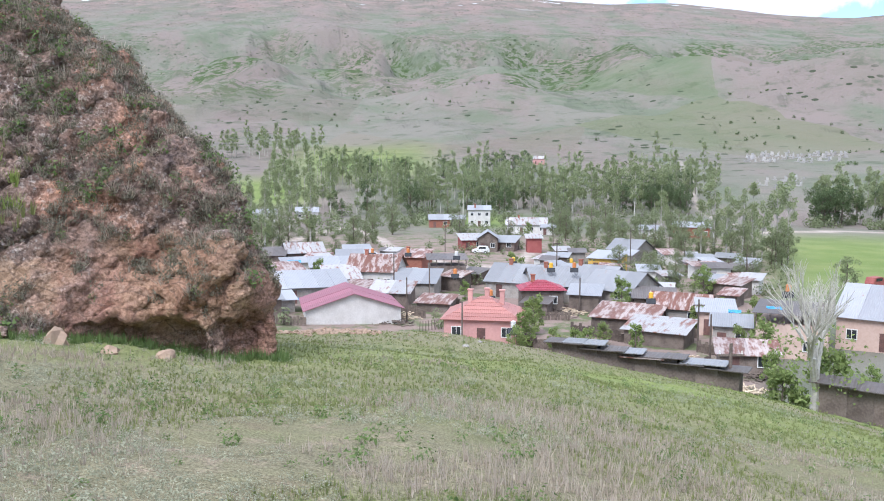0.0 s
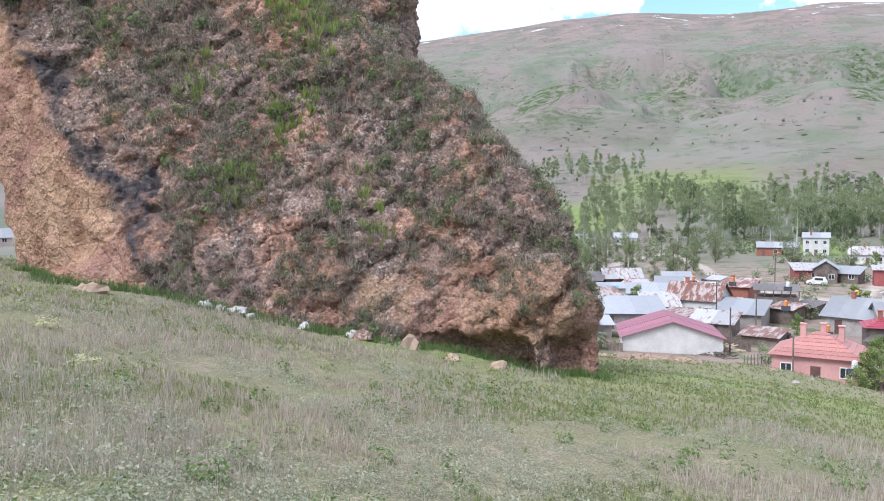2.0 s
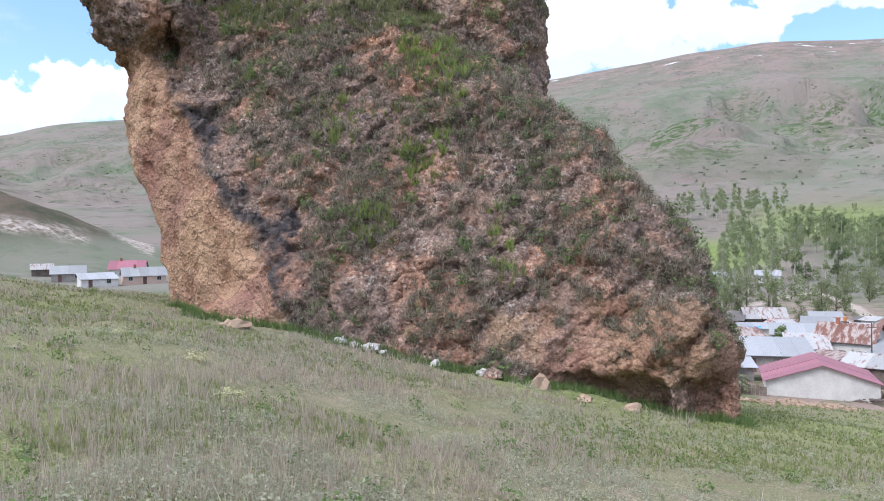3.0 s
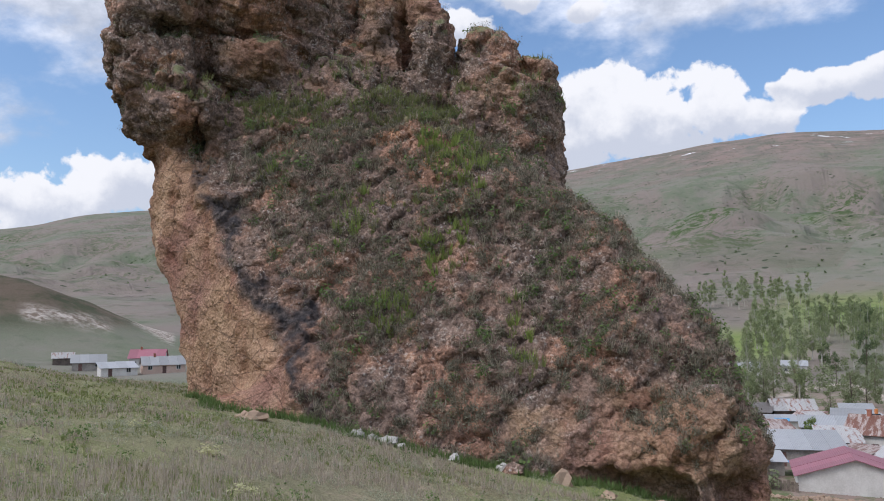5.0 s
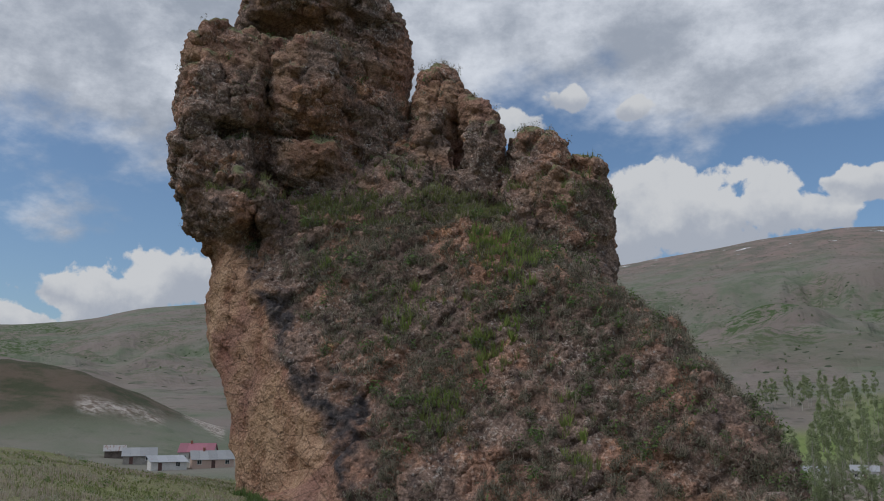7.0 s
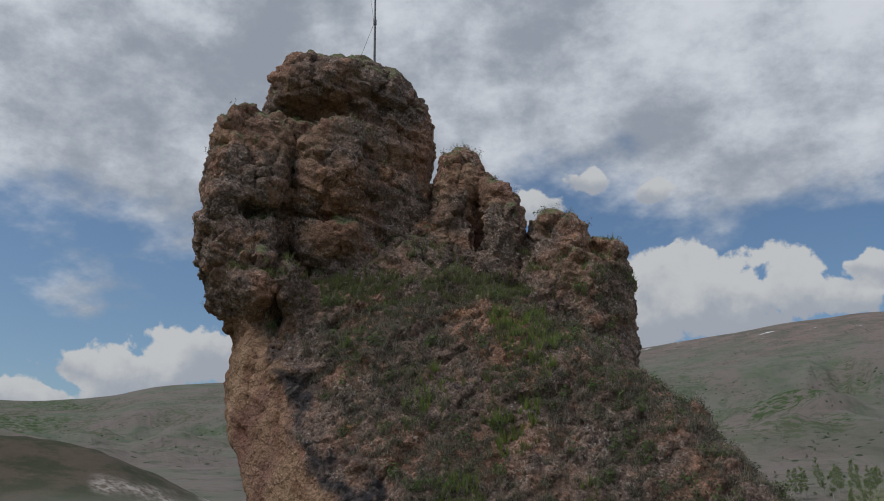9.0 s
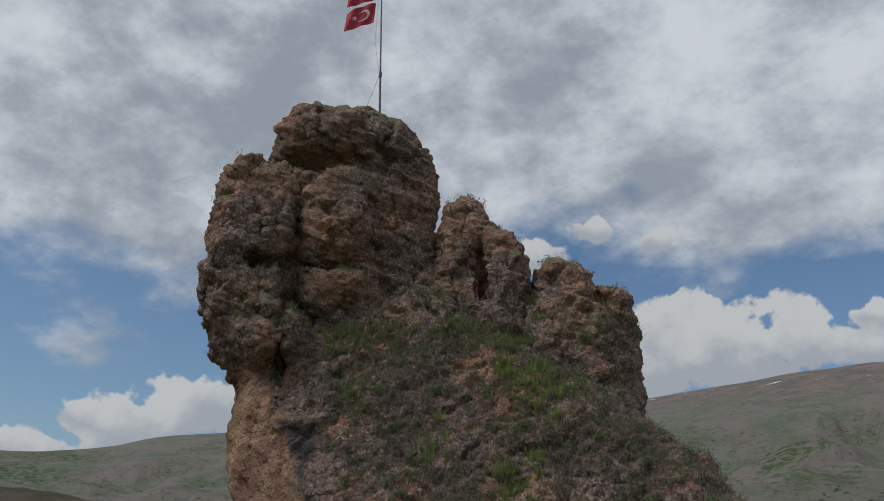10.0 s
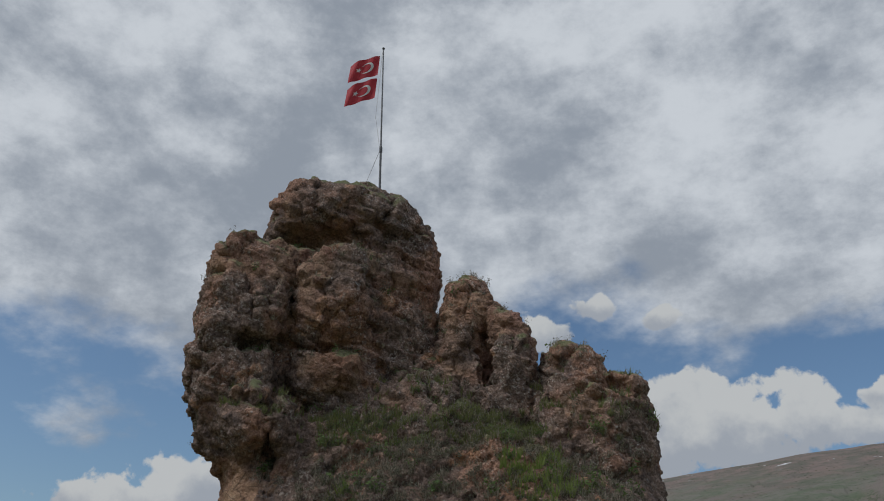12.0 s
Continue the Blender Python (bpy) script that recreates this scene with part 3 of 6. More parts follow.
def surface_net(field, lo, hi, step):
    """A quad mesh of the zero surface of a field."""
    ax = [np.arange(a, b, step) for a, b in zip(lo, hi)]
    g = np.stack(np.meshgrid(*ax, indexing="ij"), -1)
    n = np.array(g.shape[:3])
    v = field(g.reshape(-1, 3)).reshape(n)
    inside = v < 0
    acc, cnt = np.zeros((*(n - 1), 3)), np.zeros(n - 1)
    corners = [(i, j, k) for i in (0, 1) for j in (0, 1) for k in (0, 1)]

    def sub(arr, c):
        return arr[c[0]:n[0] - 1 + c[0], c[1]:n[1] - 1 + c[1], c[2]:n[2] - 1 + c[2]]
    for c in corners:
        for axis in range(3):
            if c[axis] == 0:
                c2 = tuple(c[k] + (k == axis) for k in range(3))
                va, vb = sub(v, c), sub(v, c2)
                cross = (va < 0) != (vb < 0)
                t = np.where(cross, va / np.where(cross, va - vb, 1), 0)
                for k in range(3):
                    acc[..., k] += np.where(cross, c[k] + (t if k == axis else 0), 0)
                cnt += cross
    active = cnt > 0
    index = np.full(active.shape, -1, np.int64)
    index[active] = np.arange(active.sum())
    cell = np.argwhere(active)
    co = (cell + acc[active] / cnt[active][:, None]) * step + np.array(lo)
    faces = []
    for axis in range(3):
        b, c = (axis + 1) % 3, (axis + 2) % 3
        s0, s1 = [slice(None)] * 3, [slice(None)] * 3
        s0[axis], s1[axis] = slice(0, -1), slice(1, None)
        cross = inside[tuple(s0)] != inside[tuple(s1)]
        e = np.argwhere(cross)
        e = e[(e[:, b] > 0) & (e[:, c] > 0) & (e[:, b] < n[b] - 1) & (e[:, c] < n[c] - 1)]
        flip = inside[tuple(s0)][tuple(e.T)]
        quad = []
        for db, dc in ((-1, -1), (0, -1), (0, 0), (-1, 0)):
            o = e.copy()
            o[:, b] += db
            o[:, c] += dc
            quad.append(index[tuple(o.T)])
        q = np.stack(quad, 1)
        q[~flip] = q[~flip][:, ::-1]
        faces.append(q)
    return co, np.concatenate(faces)


def subdivide(co, f):
    """Each quad into four."""
    n = len(co)
    e = np.sort(np.stack([f, np.roll(f, -1, 1)], -1).reshape(-1, 2), 1)
    u, inv = np.unique(e[:, 0] * n + e[:, 1], return_inverse=True)
    mid = (co[u // n] + co[u % n]) / 2
    mid_i = n + inv.reshape(-1, 4)
    cen = n + len(u) + np.arange(len(f))
    co = np.concatenate([co, mid, co[f].mean(1)])
    q = [np.stack([f[:, i], mid_i[:, i], cen, mid_i[:, i - 1]], 1) for i in range(4)]
    return co, np.concatenate(q)


def normals_of(co, f):
    n = np.cross(co[f[:, 2]] - co[f[:, 0]], co[f[:, 3]] - co[f[:, 1]])
    out = np.zeros_like(co)
    for i in range(4):
        for k in range(3):
            out[:, k] += np.bincount(f[:, i], n[:, k], len(co))
    return out / (np.linalg.norm(out, axis=1)[:, None] + 1e-9)


def largest_piece(co, f):
    """Drops loose crumbs that hang free of the main body."""
    lab = np.arange(len(co))
    while True:
        low = lab[f].min(1)
        nxt = lab.copy()
        for i in range(4):
            np.minimum.at(nxt, f[:, i], low)
        nxt = nxt[nxt]
        if (nxt == lab).all():
            break
        lab = nxt
    keep = lab[f[:, 0]] == np.bincount(lab).argmax()
    used, inv = np.unique(f[keep], return_inverse=True)
    return co[used], inv.reshape(-1, 4)


def build_crag():
    co, f = largest_piece(*surface_net(crag_field, (-14, 15.5, -8), (13, 40, 22), 0.29))
    co, f = subdivide(co, f)
    n = normals_of(co, f)
    # joints and bedding: blocks stand proud between cracks
    warp = np.stack([fbm(co * 0.6, 3, 140 + k) for k in range(3)], 1) * 0.45
    tower = smooth(co[:, 2], 6.5, 9)
    face = left_face(co)
    # towers: tall joints; slab: shallow plates along the dip
    a, b, val, sl = cells((co + warp) * np.array([0.55, 0.55, 0.36]), 150)
    co1 = n * ((val - 0.5) * 0.32 + 0.5 * sl - 0.24 * np.exp(-((b - a) / 0.05) ** 2))[:, None] * tower[:, None]
    dip = np.stack([co[:, 0] * 0.8 + co[:, 2] * 0.6, co[:, 1], co[:, 2] * 0.8 - co[:, 0] * 0.6], 1)
    a, b, val, sl = cells((dip + warp * 0.8) * np.array([0.28, 0.5, 0.75]), 155)
    co1 += n * ((val - 0.5) * 0.22 + 0.3 * sl - 0.13 * np.exp(-((b - a) / 0.05) ** 2))[:, None] * ((1 - tower) * (1 - 0.7 * face))[:, None]
    co = co + co1
    co, f = subdivide(co, f)
    n = normals_of(co, f)
    bed = co @ np.array([0.35, -0.30, 0.88])
    tower = smooth(co[:, 2], 6.5, 9)
    conglo = 1 - left_face(co)
    wob = np.stack([fbm(co * 1.6, 2, 160 + k) for k in range(3)], 1)
    # angular blocks of half a metre, then cobbles
    a, b, val, sl = cells(co * np.array([1.3, 1.3, 1.0]) + 0.5 * wob, 165)
    d = (0.11 * (val - 0.5) + 0.18 * sl) * (0.35 + 0.65 * smooth(b - a, 0.0, 0.14)) * (0.25 + 0.75 * conglo) - 0.07 * np.exp(-((b - a) / 0.06) ** 2) * (0.3 + 0.7 * conglo)
    a2, b2, v2, sl2 = cells(co * 3.4 + 0.35 * wob, 170)
    d += (0.07 * (v2 - 0.35) * smooth(b2 - a2, 0.0, 0.22) + 0.07 * sl2) * (0.25 + 0.75 * conglo) * (1 - 0.45 * tower)
    d += 0.06 * fbm(co * 1.7, 5, 180, 0.6) + 0.07 * fbm(np.stack([co[:, 0] * 0.4, co[:, 1] * 0.4, bed * 2.2], 1), 3, 190, 0.55, True) * (0.6 + tower)
    co = co + n * d[:, None]
    jig = fbm(co * 0.8, 4, 200, 0.55)
    rust = 0.8 * smooth(fbm(co * 0.5, 3, 210), -0.15, 0.4) * smooth(co[:, 2], 6, 9) + smooth(co[:, 0], -5.0, -5.8) * smooth(co[:, 2], 6.9, 5.8) * smooth(n[:, 2], 0.6, 0.3)
    ochre = np.clip(left_face(co + 0.35 * jig[:, None]) + 0.8 * cave_zone(co, jig) + rust, 0, 1)
    patina = np.clip(edge_band(co, jig), 0, 1)
    up = n[:, 2]
    shelf = smooth(up, 0.55, 0.78) * smooth(co[:, 2], 5.5, 7.5) * smooth(jig, -0.5, 0.1)
    # the masses that make up the crag
    root = tagged(new("crag"), "tall leaning crag of dark conglomerate with an ochre broken face", "rock")
    c = co[f].mean(1)
    which = np.zeros(len(f), int)
    names = ["slab", "tower", "tower", "", "boulder", "ledge", "spire", "spire", "shoulder", "shoulder", "foot_ledge", "buttress", "tower", "cap"]
    best = np.full(len(f), 0.55)
    for i, (s, q, z, rs, rq, rz, e) in enumerate(BLOCKS):
        v = ((np.abs((c - (s, q, z)) / (rs, rq, rz)) ** e).sum(1) ** (1 / e) - 1) * min(rs, rq, rz)
        take = (v < best) & (names[i + 1] != "")
        best, which = np.where(take, v, best), np.where(take, i + 1, which)
    for i in range(len(names)):
        sel = which == i
        if not sel.any():
            continue
        used, inv = np.unique(f[sel], return_inverse=True)
        me = mesh_of(names[i], crag_world(co[used]), inv.reshape(-1, 4), ROCK)
        for key, values in (("ochre", ochre), ("patina", patina), ("turf", shelf * 0.9)):
            mark(me, key, values[used])
        new(names[i], me).parent = root
    return co, n, f


def left_face(p):
    """1 on the broken face left of the slab's front edge."""
    a = p @ np.array([-0.73, -0.68, 0.05]) + 13.87
    b = p @ np.array([-0.2, -0.85, 0.48]) + 19.63
    return smooth(a - b, 0.05, 0.35) * smooth(p[:, 2], 6.6, 5.2)


def edge_band(p, jig):
    """Dark stain along the front edge of the slab."""
    a = p @ np.array([-0.73, -0.68, 0.05]) + 13.87
    b = p @ np.array([-0.2, -0.85, 0.48]) + 19.63
    off = b - a
    return smooth(off + 0.2 * jig, -0.2, 0.05) * smooth(off + 0.8 * jig + 0.05 * p[:, 2], 0.85, 0.25) * smooth(p[:, 2], 6.0, 4.6) * smooth(p[:, 2] + 1.5 * jig, -2.2, -0.6)


def cave_zone(p, jig):
    d = np.sqrt(((p[:, 0] - 6.3) / 3.2) ** 2 + ((p[:, 2] + 3.1) / 2.1) ** 2)
    return smooth(d + 0.35 * jig, 1.05, 0.7) * smooth(p[:, 1], 23, 21.5)


CRAG_CO, CRAG_N, CRAG_F = build_crag()

# ---- plants ----
rng = np.random.default_rng(7)


def blades(roots, ups, heights, widths, lean, count):
    """Thin tapered blades fanning from each root: one triangle mesh."""
    n = len(roots)
    k = n * count
    root = np.repeat(roots, count, 0)
    up = np.repeat(ups, count, 0)
    h = np.repeat(heights, count) * rng.uniform(0.5, 1.1, k)
    w = np.repeat(widths, count) * rng.uniform(0.7, 1.3, k)
    a = rng.uniform(0, 2 * math.pi, k)
    out = np.stack([np.cos(a), np.sin(a), np.zeros(k)], 1)
    side = np.stack([-np.sin(a + rng.normal(0, 0.9, k)), np.cos(a), np.zeros(k)], 1)
    spread = rng.uniform(0, lean, k)
    base = root + out * (h * spread * 0.25)[:, None] - up * 0.02
    tip = root + (up * np.sqrt(np.maximum(0.05, 1 - spread ** 2))[:, None] + out * spread[:, None]) * h[:, None]
    co = np.stack([base - side * w[:, None], base + side * w[:, None], tip], 1).reshape(-1, 3)
    return co, np.arange(3 * k).reshape(-1, 3)


def leaf_tuft(roots, ups, radii, count, leaf):
    """Small rounded plants: leaves scattered over a dome, each a triangle."""
    n = len(roots)
    k = n * count
    d = rng.normal(0, 1, (k, 3))
    d /= np.linalg.norm(d, axis=1)[:, None]
    up = np.repeat(ups, count, 0)
    d = d + up * 0.55
    c = np.repeat(roots, count, 0) + d * (np.repeat(radii, count) * rng.uniform(0.35, 1.0, k))[:, None]
    t1 = rng.normal(0, 1, (k, 3))
    t1 /= np.linalg.norm(t1, axis=1)[:, None]
    t2 = np.cross(t1, d)
    t2 /= np.linalg.norm(t2, axis=1)[:, None] + 1e-6
    s = (np.repeat(radii, count) * leaf * rng.uniform(0.6, 1.4, k))[:, None]
    co = np.stack([c - t1 * s * 0.5, c + t1 * s * 0.5, c + t2 * s * 1.6], 1).reshape(-1, 3)
    return co, np.arange(3 * k).reshape(-1, 3)


STRAW = foliage("dry_straw", (0.34, 0.285, 0.235), (0.58, 0.51, 0.41), (0.44, 0.375, 0.32))
TURF = foliage("turf_green", (0.15, 0.19, 0.07), (0.3, 0.34, 0.13), (0.26, 0.26, 0.11))
SAGE = foliage("sage_grey", (0.27, 0.285, 0.20), (0.46, 0.47, 0.35), (0.34, 0.35, 0.26))
HERB = foliage("herb_green", (0.1, 0.16, 0.055), (0.19, 0.27, 0.09), (0.14, 0.2, 0.07))
CUSHION = foliage("pale_flower", (0.48, 0.47, 0.26), (0.60, 0.58, 0.36), (0.5, 0.5, 0.3))
CRAG_SHRUB = foliage("crag_shrub", (0.125, 0.122, 0.085), (0.25, 0.238, 0.175), (0.17, 0.165, 0.115))
LIME = foliage("lime_grass", (0.22, 0.3, 0.08), (0.34, 0.41, 0.13), (0.28, 0.34, 0.1))


def slope_points(n, r0, r1, power=0.55, az0=-68, az1=33):
    u = rng.uniform(0, 1, n)
    r = (r0 ** power + u * (r1 ** power - r0 ** power)) ** (1 / power)
    a = np.radians(rng.uniform(az0, az1, n))
    x, y = r * np.sin(a), r * np.cos(a)
    return np.stack([x, y, land(x, y)], 1), r


def stuff(name, co, f, mat, label, category):
    return tagged(new(name, mesh_of(name, co, f, mat, False)), label, category, kind="stuff")


def build_slope_grass():
    up = np.array([0, 0, 1.0])
    p, r = slope_points(60000, 2.4, 46)
    m = fbm(p * np.array([0.45, 0.45, 0]), 3, 300) + rng.normal(0, 0.25, len(p)) - 0.75 * smooth(r, 13, 20) * smooth(np.degrees(np.arctan2(p[:, 0], p[:, 1])), -36, -20)
    dry = m > 0.0
    q, rr, mm = p[dry], r[dry], m[dry]
    co, f = blades(q, np.tile(up, (len(q), 1)), rng.uniform(0.07, 0.22, len(q)) * (0.55 + 0.75 * smooth(mm, 0.0, 0.7)) * (1 - 0.4 * smooth(rr, 18, 30)), 0.0024 + 0.00030 * rr, 0.75, 6)
    stuff("dry_grass", co, f, STRAW, "dry straw-coloured grass stalks on the slope", "grass")
    p, r = slope_points(72000, 2.4, 48)
    m = fbm(p * np.array([0.3, 0.3, 0]), 3, 310) + 0.5 * smooth(r, 10, 26) - 0.55 * smooth(np.degrees(np.arctan2(p[:, 0], p[:, 1])), -34, -46)
    q, rr = p[m > -0.15], r[m > -0.15]
    co, f = blades(q, np.tile(up, (len(q), 1)), rng.uniform(0.04, 0.12, len(q)), 0.003 + 0.0004 * rr, 0.85, 5)
    stuff("green_grass", co, f, TURF, "short olive-green turf covering the hillside", "grass")
    p, r = slope_points(24000, 2.4, 40, 0.6)
    m = fbm(p * np.array([0.6, 0.6, 0]), 2, 320)
    q = p[m > 0.1]
    co, f = leaf_tuft(q, np.tile(up, (len(q), 1)), rng.uniform(0.03, 0.10, len(q)) * (1 + 0.4 * (m[m > 0.1] > 0.5)), 42, 0.13)
    stuff("sage_tufts", co, f, SAGE, "low grey-green sage tufts among the grass", "shrub")
    p, r = slope_points(900, 3.0, 45, 0.8)
    co, f = leaf_tuft(p, np.tile(up, (len(p), 1)), rng.uniform(0.06, 0.2, len(p)), 60, 0.15)
    stuff("green_herbs", co, f, HERB, "broad-leaved green herbs scattered on the slope", "shrub")


def build_cushions():
    for az, r, w in ((-48.6, 13.5, 0.22), (-46.4, 9.8, 0.20), (-53.2, 15.5, 0.18)):
        x, y = r * math.sin(radians(az)), r * math.cos(radians(az))
        z = float(land(x, y))
        co, f = leaf_tuft(np.array([[0, 0, 0.04]]), np.array([[0, 0, 1.0]]), np.array([w]), 260, 0.16)
        co[:, 2] = np.maximum(co[:, 2] * 0.55, -0.02)
        ob = tagged(new("flower_cushion", mesh_of("flower_cushion", co, f, CUSHION, False)), "pale yellow flowering cushion plant in the grass", "flower", "flower cushions")
        ob.location = (x, y, z)


def build_crag_plants():
    co, n, f = CRAG_CO, CRAG_N, CRAG_F
    pick = rng.integers(0, len(co), 90000)
    p, nn = co[pick], n[pick]
    front = (p @ np.array([-0.2, -0.85, 0.48]) + 19.63 > -1.3) | (p[:, 2] > 6.5)
    ok = front & (nn[:, 1] < 0.2) & (nn[:, 2] > 0.12) & (left_face(p) < 0.3) & (edge_band(p, np.zeros(len(p))) < 0.3) & (p[:, 2] < 15) & ((p[:, 2] < 8.2) | (rng.uniform(0, 1, len(p)) < 0.2))
    cl = 0.45 * fbm(p * 0.55, 3, 400) + 0.45 * fbm(p * 1.9, 2, 405) + 0.35 * smooth(nn[:, 2], 0.3, 0.8)
    p, nn, cl = p[ok], nn[ok], cl[ok]
    up = nn * 0.35 + np.array([0, 0, 0.8])
    up /= np.linalg.norm(up, axis=1)[:, None]
    grey = cl > 0.06
    k = np.flatnonzero(grey)[:10500]
    c, t = leaf_tuft(p[k], up[k], rng.uniform(0.07, 0.21, len(k)), 26, 0.2)
    stuff("crag_shrubs", crag_world(c), t, CRAG_SHRUB, "grey-green dwarf shrubs rooted in the rock face", "shrub")
    mid = np.flatnonzero((cl > 0.05) & (rng.uniform(0, 1, len(p)) < 0.5))[:5200]
    c, t = blades(p[mid], up[mid], rng.uniform(0.12, 0.34, len(mid)), np.full(len(mid), 0.012), 0.9, 9)
    stuff("crag_straw", crag_world(c), t, STRAW, "dry grass tufts on ledges of the crag", "grass")
    # fresh green streak down the slab and over the shelf
    d = np.minimum.reduce([np.hypot((p[:, 0] - s) / a, (p[:, 2] - z) / b) for s, z, a, b in ((2.6, 5.2, 1.5, 1.7), (-0.9, 3.4, 1.2, 1.2), (1.7, 2.6, 1.4, 1.2), (0.3, 0.6, 1.0, 1.4), (-3.5, 5.2, 0.9, 0.8), (3.9, -0.4, 0.6, 1.2))]) + 0.6 * fbm(p * 1.3, 2, 410)
    g = np.flatnonzero(((d < 0.85) & (rng.uniform(0, 1, len(p)) < 0.14)) | ((p[:, 2] > 6.8) & (p[:, 2] < 9.6) & (nn[:, 2] > 0.35) & (cl > -0.1)))[:1700]
    c, t = blades(p[g], up[g], rng.uniform(0.15, 0.42, len(g)), np.full(len(g), 0.016), 0.8, 10)
    stuff("crag_grass", crag_world(c), t, TURF, "fresh green grass growing on the rock shelf", "grass")
    g = np.flatnonzero((d < 0.5) & (rng.uniform(0, 1, len(p)) < 0.4))[:240]
    c, t = blades(p[g], up[g], rng.uniform(0.2, 0.5, len(g)), np.full(len(g), 0.02), 0.7, 12)
    stuff("crag_lime_grass", crag_world(c), t, LIME, "bright lime-green grass tufts on the rock face", "grass")
    h = np.flatnonzero((cl > 0.15) & (rng.uniform(0, 1, len(p)) < 0.2))[:380]
    c, t = leaf_tuft(p[h], up[h], rng.uniform(0.12, 0.32, len(h)), 40, 0.22)
    stuff("crag_herbs", crag_world(c), t, HERB, "dark green herbs in cracks of the crag", "shrub")
    # green fringe along the foot
    foot = np.flatnonzero((co[:, 1] < 27) & (np.abs(crag_world(co)[:, 2] - land(*(crag_world(co)[:, :2].T))) < 0.18))
    foot = foot[rng.permutation(len(foot))[:1500]]
    w = crag_world(co[foot])
    w[:, :2] -= (EQ[:2] * rng.uniform(0.0, 0.9, len(w))[:, None])
    w[:, 2] = land(w[:, 0], w[:, 1])
    c, t = blades(w, np.tile([0, 0, 1.0], (len(w), 1)), rng.uniform(0.1, 0.35, len(w)), np.full(len(w), 0.014), 0.9, 9)
    stuff("foot_grass", c, t, HERB, "green weeds along the foot of the crag", "grass")


build_slope_grass()
build_cushions()
build_crag_plants()


# ---- trees ----
def tube(bm, a, b, ra, rb, sides=6):
    a, b = Vector(a), Vector(b)
    q = (b - a).to_track_quat("Z", "Y")
    rings = []
    for c, r in ((a, ra), (b, rb)):
        rings.append([bm.verts.new(c + q @ Vector((r * math.cos(2 * math.pi * i / sides), r * math.sin(2 * math.pi * i / sides), 0))) for i in range(sides)])
    for i in range(sides):
        bm.faces.new((rings[0][i], rings[0][(i + 1) % sides], rings[1][(i + 1) % sides], rings[1][i]))
    bm.faces.new(rings[1])


def finish(name, bm, mat, parent=None, label=""):
    me = bpy.data.meshes.new(name)
    bm.normal_update()
    bm.to_mesh(me)
    bm.free()
    me.materials.append(mat)
    ob = new(name, me)
    if parent:
        ob.parent = parent
    return tagged(ob, label)


part = finish


def crown_mesh(centres, radii, per, leaf, seed):
    g = np.random.default_rng(seed)
    k = len(centres) * per
    d = g.normal(0, 1, (k, 3))
    d /= np.linalg.norm(d, axis=1)[:, None]
    c = np.repeat(centres, per, 0) + d * (np.repeat(radii, per) * g.uniform(0.2, 1.0, k) ** 0.6)[:, None]
    t1 = g.normal(0, 1, (k, 3))
    t1 /= np.linalg.norm(t1, axis=1)[:, None]
    t2 = np.cross(t1, g.normal(0, 1, (k, 3)))
    t2 /= np.linalg.norm(t2, axis=1)[:, None]
    s = (leaf * g.uniform(0.5, 1.3, k))[:, None]
    co = np.stack([c - t1 * s * 0.5, c + t2 * s * 0.35, c + t1 * s * 0.5, c - t2 * s * 0.35], 1).reshape(-1, 3)
    return co, np.arange(4 * k).reshape(-1, 4)


POPLAR_LEAF = foliage("poplar_leaf", (0.20, 0.25, 0.125), (0.38, 0.425, 0.225), (0.29, 0.33, 0.175))
WILLOW_LEAF = foliage("willow_leaf", (0.15, 0.185, 0.095), (0.29, 0.325, 0.175), (0.21, 0.24, 0.135))
DARK_LEAF = foliage("dark_leaf", (0.075, 0.115, 0.055), (0.17, 0.22, 0.1), (0.12, 0.16, 0.075))
FRESH_LEAF = foliage("fresh_leaf", (0.16, 0.235, 0.07), (0.33, 0.40, 0.15), (0.24, 0.29, 0.11))
BARK = plain("pale_bark", (0.34, 0.32, 0.28), (0.52, 0.50, 0.45), 1.5, 0.9, per=0.15)
BROWN_BARK = plain("brown_bark", (0.10, 0.08, 0.06), (0.19, 0.15, 0.12), 1.5, 0.9, per=0.15)


